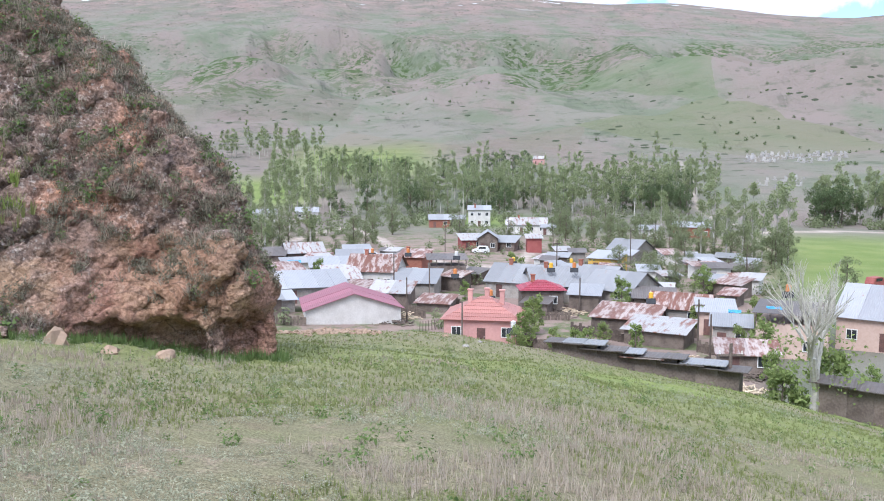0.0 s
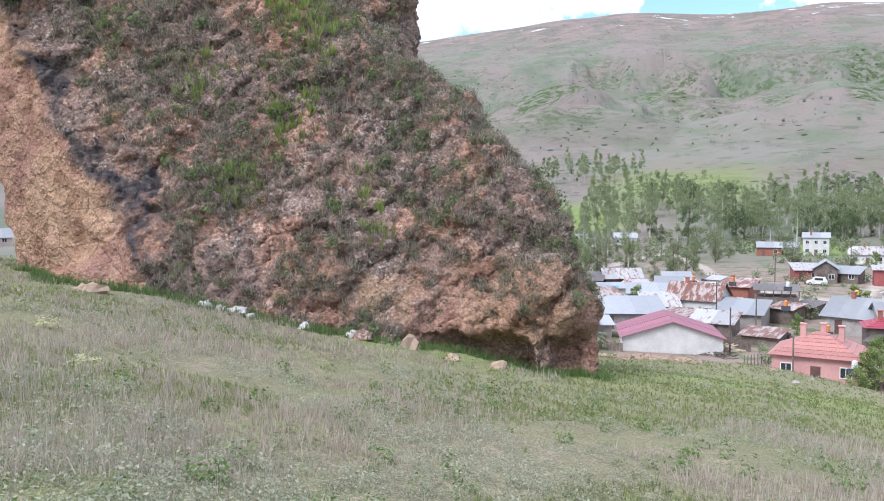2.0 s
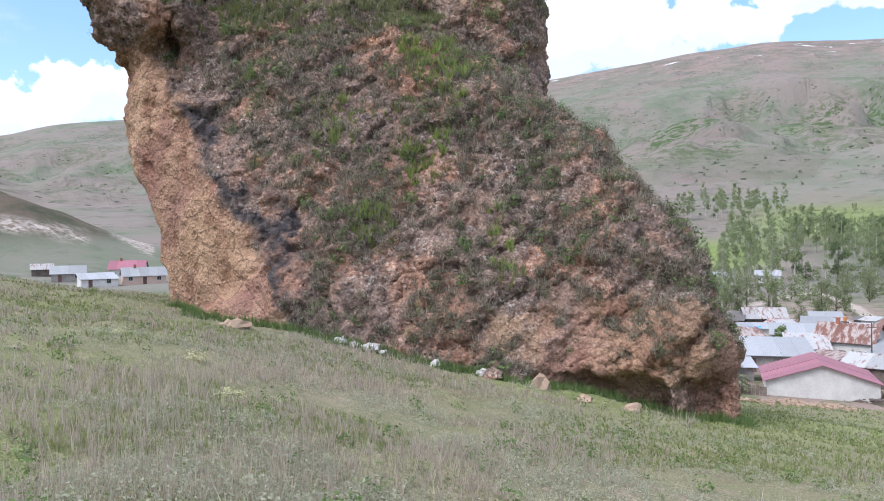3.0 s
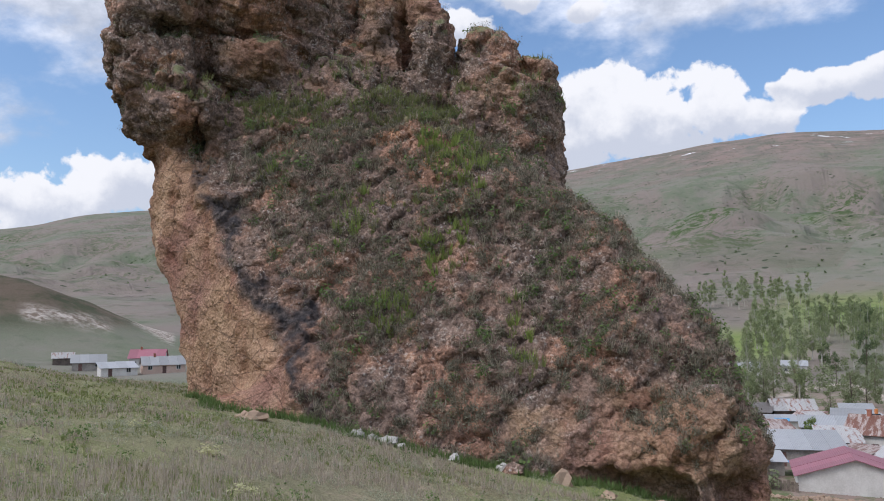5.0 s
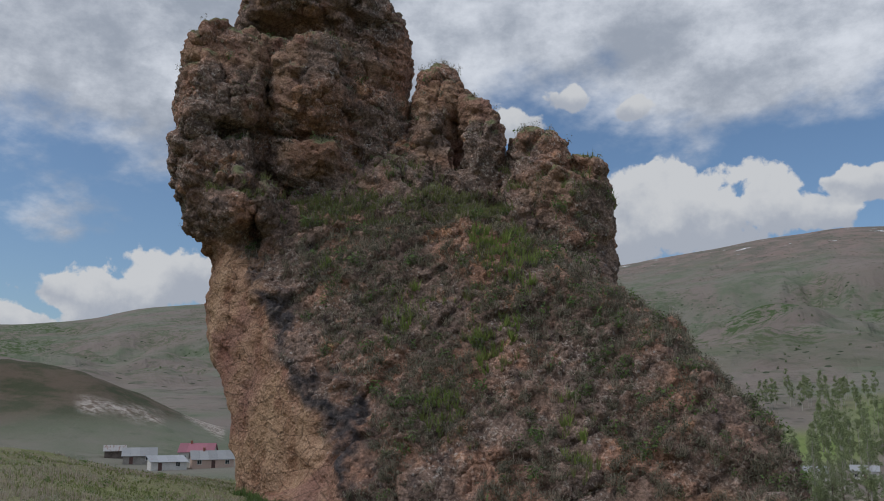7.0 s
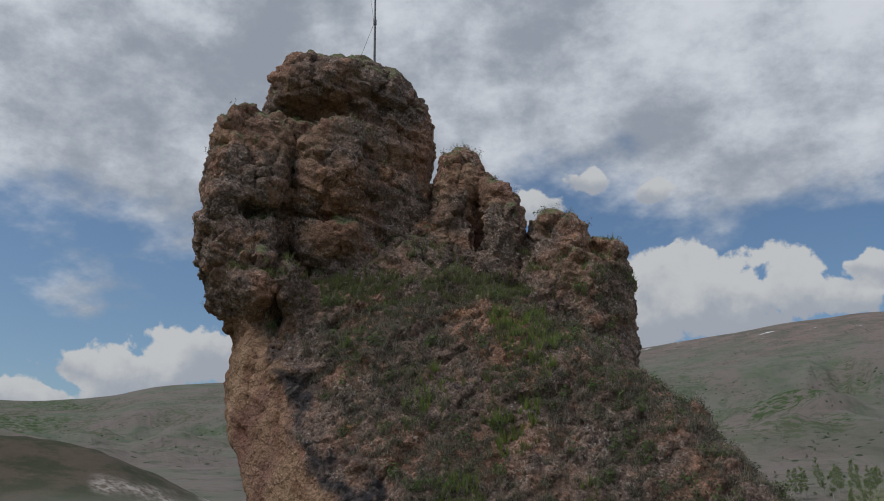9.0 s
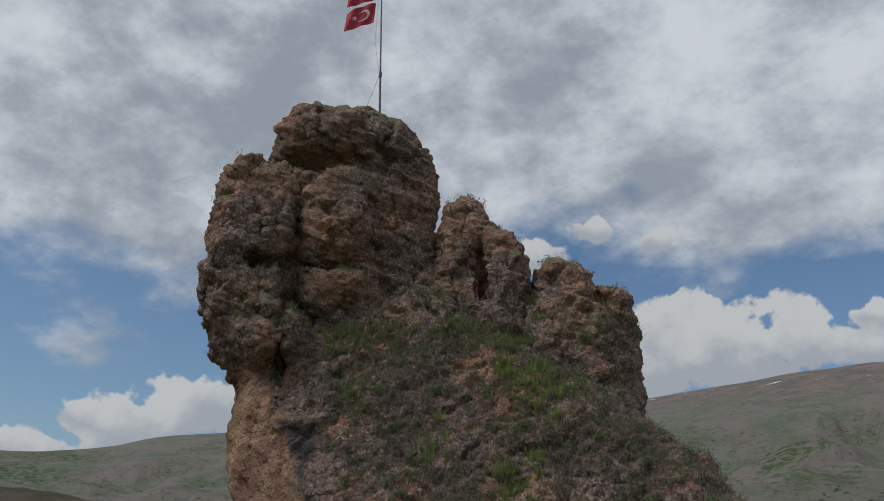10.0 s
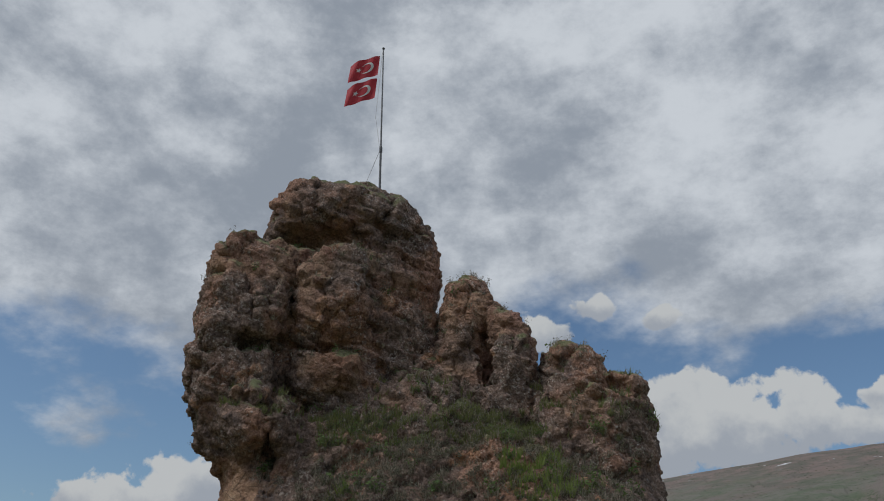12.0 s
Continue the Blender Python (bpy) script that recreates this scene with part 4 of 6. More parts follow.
def tree(kind, height, seed, leaf_mat, bark, leaf=0.5, per=22, label="", category="tree", group=""):
    """A tapered bent trunk with limbs and a crown of loose clumps."""
    g = random.Random(seed)
    root = new(kind)
    bm = bmesh.new()
    pts, lean = [Vector((0, 0, -0.3))], Vector((0, 0, 0))
    steps = 6
    for i in range(1, steps + 1):
        lean += Vector((g.uniform(-1, 1), g.uniform(-1, 1), 0)) * height * 0.008
        pts.append(Vector((0, 0, height * 0.92 * i / steps)) + lean)
    r0 = height * (0.011 if kind == "poplar" else 0.02)
    for i in range(steps):
        tube(bm, pts[i], pts[i + 1], r0 * (1 - i / steps * 0.85), r0 * (1 - (i + 1) / steps * 0.85), 6)
    cs, rs = [], []
    slim = kind == "poplar"
    for i in range(30 if slim else 34):
        u = g.uniform(0.26 if slim else 0.14, 0.98)
        at = pts[0].lerp(pts[-1], u)
        reach = height * ((0.085 * math.sin(math.pi * min(1, (u - 0.1) / 0.9) ** 0.8) + 0.02) if slim else 0.30 * math.sin(math.pi * min(1, (u - 0.12) / 0.95)) ** 0.7)
        a = g.uniform(0, 2 * math.pi)
        out = reach * g.uniform(0.35, 1.0)
        end = at + Vector((math.cos(a) * out, math.sin(a) * out, (out * 1.3 if slim else out * g.uniform(-0.1, 0.6))))
        tube(bm, at - Vector((0, 0, reach * 0.4)), end, r0 * 0.22, r0 * 0.07, 3)
        cs.append(end)
        rs.append(height * (g.uniform(0.03, 0.062) if slim else g.uniform(0.06, 0.11)))
    finish("trunk", bm, bark, root)
    co, f = crown_mesh(np.array([tuple(c) for c in cs]), np.array(rs), per, leaf, seed)
    crown = new("crown", mesh_of("crown", co, f, leaf_mat, False))
    crown.parent = root
    return tagged(root, label, category, group)


def place(az, r, dz=0.0):
    x, y = r * math.sin(radians(az)), r * math.cos(radians(az))
    return x, y, float(land(x, y)) + dz


def plant(models, spots, smin, smax, seed):
    """The first models stand at the first spots, copies at the others."""
    g = random.Random(seed)
    used = set()
    for az, r in spots:
        x, y, z = place(az, r)
        src = g.choice(models)
        m = pose(x, y, z - 0.1, 0, 0, g.uniform(0, 360))
        s = g.uniform(smin, smax)
        if src not in used:
            used.add(src)
            src.matrix_basis = m
            src.scale = (s, s, s)
            continue
        ob = copy_thing(src, m)
        ob.scale = (s * g.uniform(0.9, 1.15), s, s * g.uniform(0.9, 1.12))
    for src in models:
        if src not in used:
            src.matrix_basis = pose(*place(g.uniform(2, 10), 470))


def build_trees():
    pops = [tree("poplar", 21, 11 + i, POPLAR_LEAF, BARK, 0.42, 70, "slender pale-green poplar with a white trunk in the valley", "poplar", "poplars in the valley") for i in range(4)]
    g = random.Random(5)
    spots = []
    # the long belt behind the village
    while len(spots) < 165:
        a = g.uniform(-12, 18.5)
        near = 392 + 25 * math.sin(a * 0.5) + (50 if a < -4 else 0)
        spots.append((a, near + abs(g.gauss(0, 70))))
    spots += [(g.uniform(-12, 15.5), 372 + 12 * math.sin(i) + (45 if i % 3 else 0)) for i in range(48)]
    for lo, hi, r, n in ((-15, -7.5, 640, 34), (17, 32, 560, 0), (24.5, 33, 345, 34), (-16, -9, 330, 12)):
        spots += [(g.uniform(lo, hi), r + abs(g.gauss(0, 40))) for _ in range(n)]
    plant(pops, spots, 0.75, 1.15, 3)
    will = [tree("willow", 11, 31 + i, WILLOW_LEAF, BROWN_BARK, 0.27, 110, "grey-green broad-crowned willow beside the village houses", "tree", "willows in the village") for i in range(3)]
    spots = [(8.6, 235), (9.5, 250), (10.5, 230), (11.5, 222), (12.5, 235), (13.6, 205), (14.6, 200), (15.6, 190), (16.2, 215), (17.5, 205), (18.5, 190), (19.5, 200), (20.3, 185), (9.4, 190), (7.8, 200),
             (-6.2, 205), (-5.4, 215), (-8.0, 260), (-3.6, 285), (-5.0, 300), (-2.2, 310), (-1.0, 330), (0.4, 335), (12.2, 160), (14.4, 150), (-13.5, 200), (-12.0, 215), (22, 180), (23.0, 190), (26.4, 145), (-10, 300), (-14, 260), (4.6, 240), (1.2, 235)]
    spots += [(g.uniform(7, 22), g.uniform(235, 330)) for _ in range(20)] + [(g.uniform(-13, -3), g.uniform(185, 300)) for _ in range(14)] + [(g.uniform(11, 23), g.uniform(140, 215)) for _ in range(10)]
    plant(will, spots, 0.5, 1.0, 4)
    dark = [tree("spruce_like_tree", 15, 51 + i, DARK_LEAF, BROWN_BARK, 0.45, 80, "dense dark-green tree at the edge of the wood", "tree", "dark trees by the wood") for i in range(2)]
    spots = [(g.uniform(-8, 6), g.uniform(520, 560)) for _ in range(26)] + [(g.uniform(11.5, 16.8), 385 + abs(g.gauss(0, 40))) for _ in range(36)] + [(g.uniform(24, 33), 330 + abs(g.gauss(0, 20))) for _ in range(14)] + [(g.uniform(-9, 9), g.uniform(360, 420)) for _ in range(16)]
    plant(dark, spots, 0.6, 1.15, 6)
    tall = [tree("poplar", 19, 71 + i, POPLAR_LEAF, BARK, 0.3, 110, "tall leafy poplar with a pale trunk near the houses", "poplar", "tall poplars near the houses") for i in range(2)]
    plant(tall, [(19.2, 185), (20.2, 190), (21.4, 180), (22.3, 188), (20.8, 200), (-10.6, 270), (-11.4, 250), (-9.2, 215), (-12.3, 190), (23.0, 196), (15.0, 240), (11.0, 330), (12.0, 345), (18.4, 195), (17.6, 190), (-13.2, 240)], 0.8, 1.2, 8)
    shrubs = [tree("village_shrub", 4.5, 91 + i, FRESH_LEAF, BROWN_BARK, 0.22, 60, "fresh green fruit tree among the village yards", "tree", "fruit trees in the yards") for i in range(2)]
    plant(shrubs, [(5.2, 88), (7.8, 92), (9.3, 90), (10.2, 88), (14.6, 130), (17.4, 108), (22.2, 80), (22.6, 48), (23.6, 48.5), (25.2, 48), (26.2, 49), (27.4, 74), (28.0, 80), (5.6, 160), (4.8, 165), (6.0, 250), (-8.0, 158), (9.5, 140), (8.9, 135), (21.0, 110), (11.2, 96), (13.4, 94), (12.4, 118), (19.0, 120), (17.8, 135), (5.9, 94), (8.4, 86), (20.0, 95), (-8.6, 146), (1.6, 128), (21.6, 92), (6.5, 102)], 0.65, 1.25, 9)


build_trees()


def build_far_wood():
    """Back rows of the poplar wood, too many to count."""
    g = random.Random(61)
    bm = bmesh.new()
    cs, rs = [], []
    for _ in range(190):
        a = g.uniform(-12, 17)
        x, y, z = place(a, 425 + (40 if a < -4 else 0) + abs(g.gauss(0, 55)))
        h = g.uniform(14, 22)
        tube(bm, (x, y, z - 0.5), (x + g.uniform(-0.4, 0.4), y, z + h * 0.9), 0.16, 0.04, 4)
        for _ in range(16):
            u = g.uniform(0.2, 1.0)
            w = h * (0.085 * math.sin(math.pi * min(1.0, (u - 0.08) / 0.94) ** 0.8) + 0.015)
            t = g.uniform(0, 2 * math.pi)
            cs.append((x + w * g.random() * math.cos(t), y + w * g.random() * math.sin(t), z + h * u))
            rs.append(h * g.uniform(0.04, 0.075))
    tagged(finish("far_wood_trunks", bm, BARK), "pale slender trunks of the far poplar wood", "wood", kind="stuff")
    co, f = crown_mesh(np.array(cs), np.array(rs), 34, 0.5, 62)
    stuff("far_wood", co, f, POPLAR_LEAF, "pale green crowns of the far poplar wood", "wood")


build_far_wood()


def bare_tree():
    """White leafless tree below the brow, with many upright twigs."""
    g = random.Random(4)
    root = new("bare_tree")
    bm = bmesh.new()

    def grow(a, way_, length, r, depth):
        b = a + way_ * length
        tube(bm, a, b, r, r * 0.62, 6 if depth < 2 else 4)
        if depth < 5:
            for _ in range(3 if depth else 5):
                w = (way_ + Vector((g.uniform(-1, 1), g.uniform(-1, 1), g.uniform(0.0, 0.7))) * 0.55).normalized()
                grow(a + way_ * length * g.uniform(0.55, 1.0), w, length * g.uniform(0.6, 0.85), r * 0.55, depth + 1)
    grow(Vector((0, 0, -0.3)), Vector((0.02, 0, 1)), 2.4, 0.17, 0)
    finish("trunk", bm, BARK, root)
    co, f = crown_mesh(np.array([[1.2 * math.cos(i), 1.2 * math.sin(i), 1.6 + 0.5 * (i % 4)] for i in range(14)]), np.full(14, 0.7), 40, 0.16, 5)
    new("crown", mesh_of("crown", co, f, FRESH_LEAF, False)).parent = root
    root.matrix_basis = pose(*place(24.5, 46, -0.2))
    root.scale = (1.45, 1.45, 1.5)
    tagged(root, "whitish nearly leafless tree with many upright twigs", "tree")


bare_tree()

# ---- the village ----
def sheet_metal(name, a, b, rust, amount):
    m, t, sh = material(name, 0.5, 0.25)
    v = t.coords()
    col = t.mix(t.noise(v, 0.8, 4), a, b)
    r = t.step(t.noise(t.scaled(v, 1.3, 0.35, 0.5), 1.1, 7, 0.65), 0.66 - amount * 0.3, 0.80 - amount * 0.3)
    col = t.mix(r, col, t.mix(t.noise(v, 4, 5), rust, tuple(c * 1.7 for c in rust)))
    col = t.mix(1.0, col, t.mix(t.random(), (0.82,) * 3, (1.12,) * 3), "MULTIPLY")
    t.plug(sh.inputs["Base Color"], col)
    sep = t.t.nodes.new("ShaderNodeSeparateXYZ")
    t.plug(sep.inputs[0], v)
    wave = t.math("SINE", t.math("MULTIPLY", sep.outputs[0], 26.0))
    t.plug(sh.inputs["Normal"], t.bump(t.math("ADD", wave, t.math("MULTIPLY", t.noise(v, 2, 4), 2.0)), 0.5, 0.03))
    return m


ROOFS = {
    "white": sheet_metal("roof_pale", (0.31, 0.32, 0.345), (0.39, 0.40, 0.42), (0.25, 0.14, 0.09), 0.15),
    "grey": sheet_metal("roof_galvanised", (0.24, 0.25, 0.265), (0.32, 0.325, 0.335), (0.24, 0.15, 0.11), 0.2),
    "patchy": sheet_metal("roof_patchy", (0.37, 0.37, 0.38), (0.46, 0.45, 0.44), (0.17, 0.075, 0.05), 0.55),
    "rust": sheet_metal("roof_rusty", (0.40, 0.33, 0.31), (0.48, 0.41, 0.38), (0.14, 0.06, 0.042), 0.85),
    "pink": sheet_metal("roof_pink", (0.30, 0.105, 0.145), (0.36, 0.14, 0.18), (0.26, 0.09, 0.12), 0.1),
    "maroon": sheet_metal("roof_maroon", (0.33, 0.05, 0.08), (0.40, 0.07, 0.10), (0.25, 0.05, 0.06), 0.1),
    "salmon": sheet_metal("roof_salmon", (0.40, 0.175, 0.15), (0.47, 0.22, 0.19), (0.34, 0.14, 0.12), 0.15),
    "dark": sheet_metal("roof_dark", (0.10, 0.085, 0.08), (0.17, 0.15, 0.14), (0.09, 0.06, 0.05), 0.4),
}
WALLS = {
    "white": plain("plaster_white", (0.55, 0.53, 0.50), (0.68, 0.66, 0.63), 0.7, 0.9, per=0.1),
    "pink": plain("plaster_pink", (0.50, 0.27, 0.25), (0.58, 0.33, 0.30), 0.6, 0.9, per=0.05),
    "beige": plain("plaster_beige", (0.50, 0.36, 0.30), (0.58, 0.44, 0.37), 0.5, 0.9, per=0.08),
    "grey": plain("block_grey", (0.24, 0.22, 0.20), (0.36, 0.33, 0.30), 0.9, 0.95, per=0.15),
    "wood": plain("grey_wood", (0.11, 0.085, 0.07), (0.21, 0.17, 0.145), 1.2, 0.9, per=0.2),
    "brick": plain("brick_red", (0.28, 0.10, 0.07), (0.36, 0.16, 0.11), 2.0, 0.9, per=0.1),
    "red": plain("paint_red", (0.27, 0.07, 0.065), (0.33, 0.10, 0.09), 0.8, 0.7),
    "yellow": plain("paint_yellow", (0.60, 0.36, 0.07), (0.66, 0.43, 0.11), 0.8, 0.8),
}
TIMBER = plain("weathered_timber", (0.09, 0.07, 0.058), (0.18, 0.145, 0.12), 2.0, 0.9, per=0.25)
PANE = plain("window_pane", (0.02, 0.025, 0.03), (0.05, 0.055, 0.06), 1.0, 0.12, bump=0.02)
TRIM = plain("white_trim", (0.62, 0.62, 0.60), (0.72, 0.72, 0.70), 2.0, 0.6)
DOOR = plain("door_paint", (0.10, 0.055, 0.05), (0.17, 0.09, 0.075), 2.0, 0.6, per=0.3)
BLUE = plain("blue_tarp", (0.03, 0.22, 0.50), (0.08, 0.36, 0.62), 1.5, 0.5)
ORANGE = plain("orange_plastic", (0.55, 0.19, 0.06), (0.62, 0.26, 0.08), 1.5, 0.5, per=0.1)
YELLOW = plain("yellow_plastic", (0.75, 0.42, 0.04), (0.80, 0.50, 0.06), 1.5, 0.5)
BLACK = plain("solar_black", (0.015, 0.017, 0.02), (0.03, 0.032, 0.036), 1.5, 0.15, bump=0.02)
RUBBLE = plain("rubble_earth", (0.30, 0.21, 0.15), (0.40, 0.29, 0.21), 2.0, 0.95)
STONE = plain("pale_stone", (0.30, 0.285, 0.265), (0.46, 0.44, 0.42), 3.0, 0.9, per=0.2)
LOG = plain("peeled_log", (0.45, 0.36, 0.25), (0.58, 0.48, 0.36), 2.0, 0.8, per=0.15)


def box(bm, x0, x1, y0, y1, z0, z1):
    v = [bm.verts.new((x, y, z)) for z in (z0, z1) for x, y in ((x0, y0), (x1, y0), (x1, y1), (x0, y1))]
    for q in ((3, 2, 1, 0), (4, 5, 6, 7), (0, 1, 5, 4), (1, 2, 6, 5), (2, 3, 7, 6), (3, 0, 4, 7)):
        bm.faces.new([v[i] for i in q])


def slab(bm, pts, thick):
    """A plate with its lower side on the given corners."""
    lo = [bm.verts.new(p) for p in pts]
    hi = [bm.verts.new((p[0], p[1], p[2] + thick)) for p in pts]
    bm.faces.new(lo[::-1])
    bm.faces.new(hi)
    n = len(pts)
    for i in range(n):
        bm.faces.new((lo[i], lo[(i + 1) % n], hi[(i + 1) % n], hi[i]))


def lerp3(a, b, t):
    return tuple(p + (q - p) * t for p, q in zip(a, b))


def roof_plane(root, a, b, c, d, mat, pieces, g):
    """A slope from the eave a-b up to the ridge d-c, in sheets laid side by side."""
    for i in range(pieces):
        t0, t1 = i / pieces, (i + 1) / pieces - 0.002
        lift = g.uniform(0.0, 0.05)
        bm = bmesh.new()
        slab(bm, [tuple(v + (lift if k == 2 else 0) for k, v in enumerate(p)) for p in (lerp3(a, b, t0), lerp3(a, b, t1), lerp3(d, c, t1), lerp3(d, c, t0))], 0.05)
        finish("roof_sheet", bm, mat, root)


def opening(root, x, y, z, w, h, kind, door_mat=None):
    """A framed window or a door on the front wall, which faces -y."""
    if kind == "door":
        bm = bmesh.new()
        box(bm, x - w / 2, x + w / 2, y - 0.05, y + 0.06, z, z + h)
        d = finish("door", bm, door_mat or DOOR, root)
        bm = bmesh.new()
        box(bm, x + w * 0.32, x + w * 0.4, y - 0.10, y - 0.05, z + h * 0.48, z + h * 0.52)
        finish("handle", bm, TRIM, d)
        return
    bm = bmesh.new()
    for x0, x1, z0, z1 in ((-w / 2, w / 2, h - 0.09, h), (-w / 2, w / 2, 0, 0.09), (-w / 2, -w / 2 + 0.09, 0.09, h - 0.09), (w / 2 - 0.09, w / 2, 0.09, h - 0.09), (-0.03, 0.03, 0.09, h - 0.09)):
        box(bm, x + x0, x + x1, y - 0.08, y + 0.04, z + z0, z + z1)
    win = finish("window", bm, TRIM, root)
    bm = bmesh.new()
    box(bm, x - w / 2 + 0.09, x + w / 2 - 0.09, y - 0.02, y + 0.02, z + 0.09, z + h - 0.09)
    finish("pane", bm, PANE, win)


def house(az, r, w, d, h, yaw, roof, kind, wall, label, category="house", windows=1, chimneys=0, rise=None, sink=0.0, group="houses of the village"):
    """Walls, sheeted roof (gable front, gable side, hip or single pitch), openings and chimneys; the front looks to -y."""
    g = random.Random(int(az * 100) + int(r))
    root = new("house" if category == "house" else category.replace(" ", "_"))
    rise = rise if rise is not None else {"pitch": 0.16 * d, "front": 0.2 * w, "side": 0.26 * d, "hip": 0.24 * min(w, d), "frame": 0.5}[kind]
    o = 0.45
    bm = bmesh.new()
    x0, x1, y0, y1 = -w / 2, w / 2, -d / 2, d / 2
    if kind == "pitch":
        lo = [bm.verts.new(p) for p in ((x0, y0, -1.5), (x1, y0, -1.5), (x1, y1, -1.5), (x0, y1, -1.5))]
        hi = [bm.verts.new(p) for p in ((x0, y0, h), (x1, y0, h), (x1, y1, h + rise), (x0, y1, h + rise))]
        for i in range(4):
            bm.faces.new((lo[i], lo[(i + 1) % 4], hi[(i + 1) % 4], hi[i]))
        bm.faces.new(hi)
    elif kind == "front":
        for y, flip in ((y0, 1), (y1, -1)):
            v = [bm.verts.new(p) for p in ((x0, y, -1.5), (x1, y, -1.5), (x1, y, h), (0, y, h + rise), (x0, y, h))]
            bm.faces.new(v[::flip])
        for x in (x0, x1):
            bm.faces.new([bm.verts.new(p) for p in ((x, y0, -1.5), (x, y1, -1.5), (x, y1, h), (x, y0, h))])
    elif kind == "side":
        for x in (x0, x1):
            bm.faces.new([bm.verts.new(p) for p in ((x, y0, -1.5), (x, y1, -1.5), (x, y1, h), (x, 0, h + rise), (x, y0, h))])
        for y in (y0, y1):
            bm.faces.new([bm.verts.new(p) for p in ((x0, y, -1.5), (x1, y, -1.5), (x1, y, h), (x0, y, h))])
    else:
        box(bm, x0, x1, y0, y1, -1.5, h)
    finish("wall", bm, WALLS[wall], root)
    mat = ROOFS[roof]
    n = max(2, int(w / 2.2))
    if kind == "pitch":
        s = rise / d
        roof_plane(root, (x0 - o, y0 - o, h - s * o + 0.02), (x1 + o, y0 - o, h - s * o + 0.02), (x1 + o, y1 + o, h + rise + s * o + 0.02), (x0 - o, y1 + o, h + rise + s * o + 0.02), mat, n, g)
    elif kind == "front":
        s = rise / (w / 2)
        n = max(2, int(d / 2.5))
        roof_plane(root, (x0 - o, y1 + o, h - s * o + 0.02), (x0 - o, y0 - o, h - s * o + 0.02), (0, y0 - o, h + rise + 0.02), (0, y1 + o, h + rise + 0.02), mat, n, g)
        roof_plane(root, (x1 + o, y0 - o, h - s * o + 0.02), (x1 + o, y1 + o, h - s * o + 0.02), (0, y1 + o, h + rise + 0.03), (0, y0 - o, h + rise + 0.03), mat, n, g)
    elif kind == "side":
        s = rise / (d / 2)
        roof_plane(root, (x0 - o, y0 - o, h - s * o + 0.02), (x1 + o, y0 - o, h - s * o + 0.02), (x1 + o, 0, h + rise + 0.02), (x0 - o, 0, h + rise + 0.02), mat, n, g)
        roof_plane(root, (x1 + o, y1 + o, h - s * o + 0.02), (x0 - o, y1 + o, h - s * o + 0.02), (x0 - o, 0, h + rise + 0.03), (x1 + o, 0, h + rise + 0.03), mat, n, g)
    elif kind == "hip":
        k = min(w, d) / 2
        e = h - 0.05
        A, B, C, D = (x0 - o, y0 - o, e), (x1 + o, y0 - o, e), (x1 + o, y1 + o, e), (x0 - o, y1 + o, e)
        R1, R2 = ((x0 + k, 0, h + rise), (x1 - k, 0, h + rise)) if w >= d else ((0, y0 + k, h + rise), (0, y1 - k, h + rise))
        quads = ((A, B, R2, R1), (B, C, R2, R2), (C, D, R1, R2), (D, A, R1, R1)) if w >= d else ((A, B, R1, R1), (B, C, R2, R1), (C, D, R2, R2), (D, A, R1, R2))
        for a, b, c, q in quads:
            rows = 7
            for i in range(rows):
                t0, t1 = i / rows, (i + 1) / rows
                bm = bmesh.new()
                up = 0.05
                p = [lerp3(a, q, t0), lerp3(b, c, t0), lerp3(b, c, t1), lerp3(a, q, t1)]
                p = [(p[0][0], p[0][1], p[0][2] + up), (p[1][0], p[1][1], p[1][2] + up), p[2], p[3]]
                slab(bm, p if i < rows - 1 or c != q else p[:3], 0.04)
                finish("roof_course", bm, mat, root)
    elif kind == "frame":
        # unfinished flat top: posts, purlins and a loose dark sheet
        for i in range(6):
            x = x0 + w * i / 5
            bm = bmesh.new()
            box(bm, x - 0.07, x + 0.07, y0 - 0.1, y0 + 0.06, h, h + 1.1 + 0.2 * g.random())
            finish("post", bm, TIMBER, root)
            bm = bmesh.new()
            tube(bm, (x, y0 - 0.5, h + 1.0), (x + g.uniform(-0.3, 0.3), y1 + 0.4, h + 1.5), 0.07, 0.06, 5)
            finish("rafter", bm, TIMBER, root)
        roof_plane(root, (x0 - o, y0, h + 1.1), (x1 + o, y0, h + 1.1), (x1 + o, y1 + o, h + 1.6), (x0 - o, y1 + o, h + 1.6), mat, n, g)
    if windows:
        step = w / (windows + 1)
        for i in range(windows + 1):
            x = x0 + step * (i + 0.5)
            if i == windows // 2:
                opening(root, x, y0, 0.0, 1.0, 2.05, "door")
            else:
                opening(root, x, y0, 1.0, min(1.2, step * 0.6), 1.2, "window")
            if h > 5:
                opening(root, x, y0, 3.9, 1.1, 1.2, "window")
    for i in range(chimneys):
        x, y = x0 + w * (0.3 + 0.22 * i), d * (0.12 if i % 2 else -0.02)
        bm = bmesh.new()
        box(bm, x - 0.28, x + 0.28, y - 0.28, y + 0.28, h + rise * 0.4, h + rise + 0.75)
        box(bm, x - 0.36, x + 0.36, y - 0.36, y + 0.36, h + rise + 0.75, h + rise + 0.87)
        finish("chimney", bm, WALLS["brick"] if roof != "salmon" else WALLS["pink"], root)
    x, y, z = place(az, r)
    root.matrix_basis = pose(x, y, z - sink, 0, 0, -az + yaw)
    return tagged(root, label, category, group)


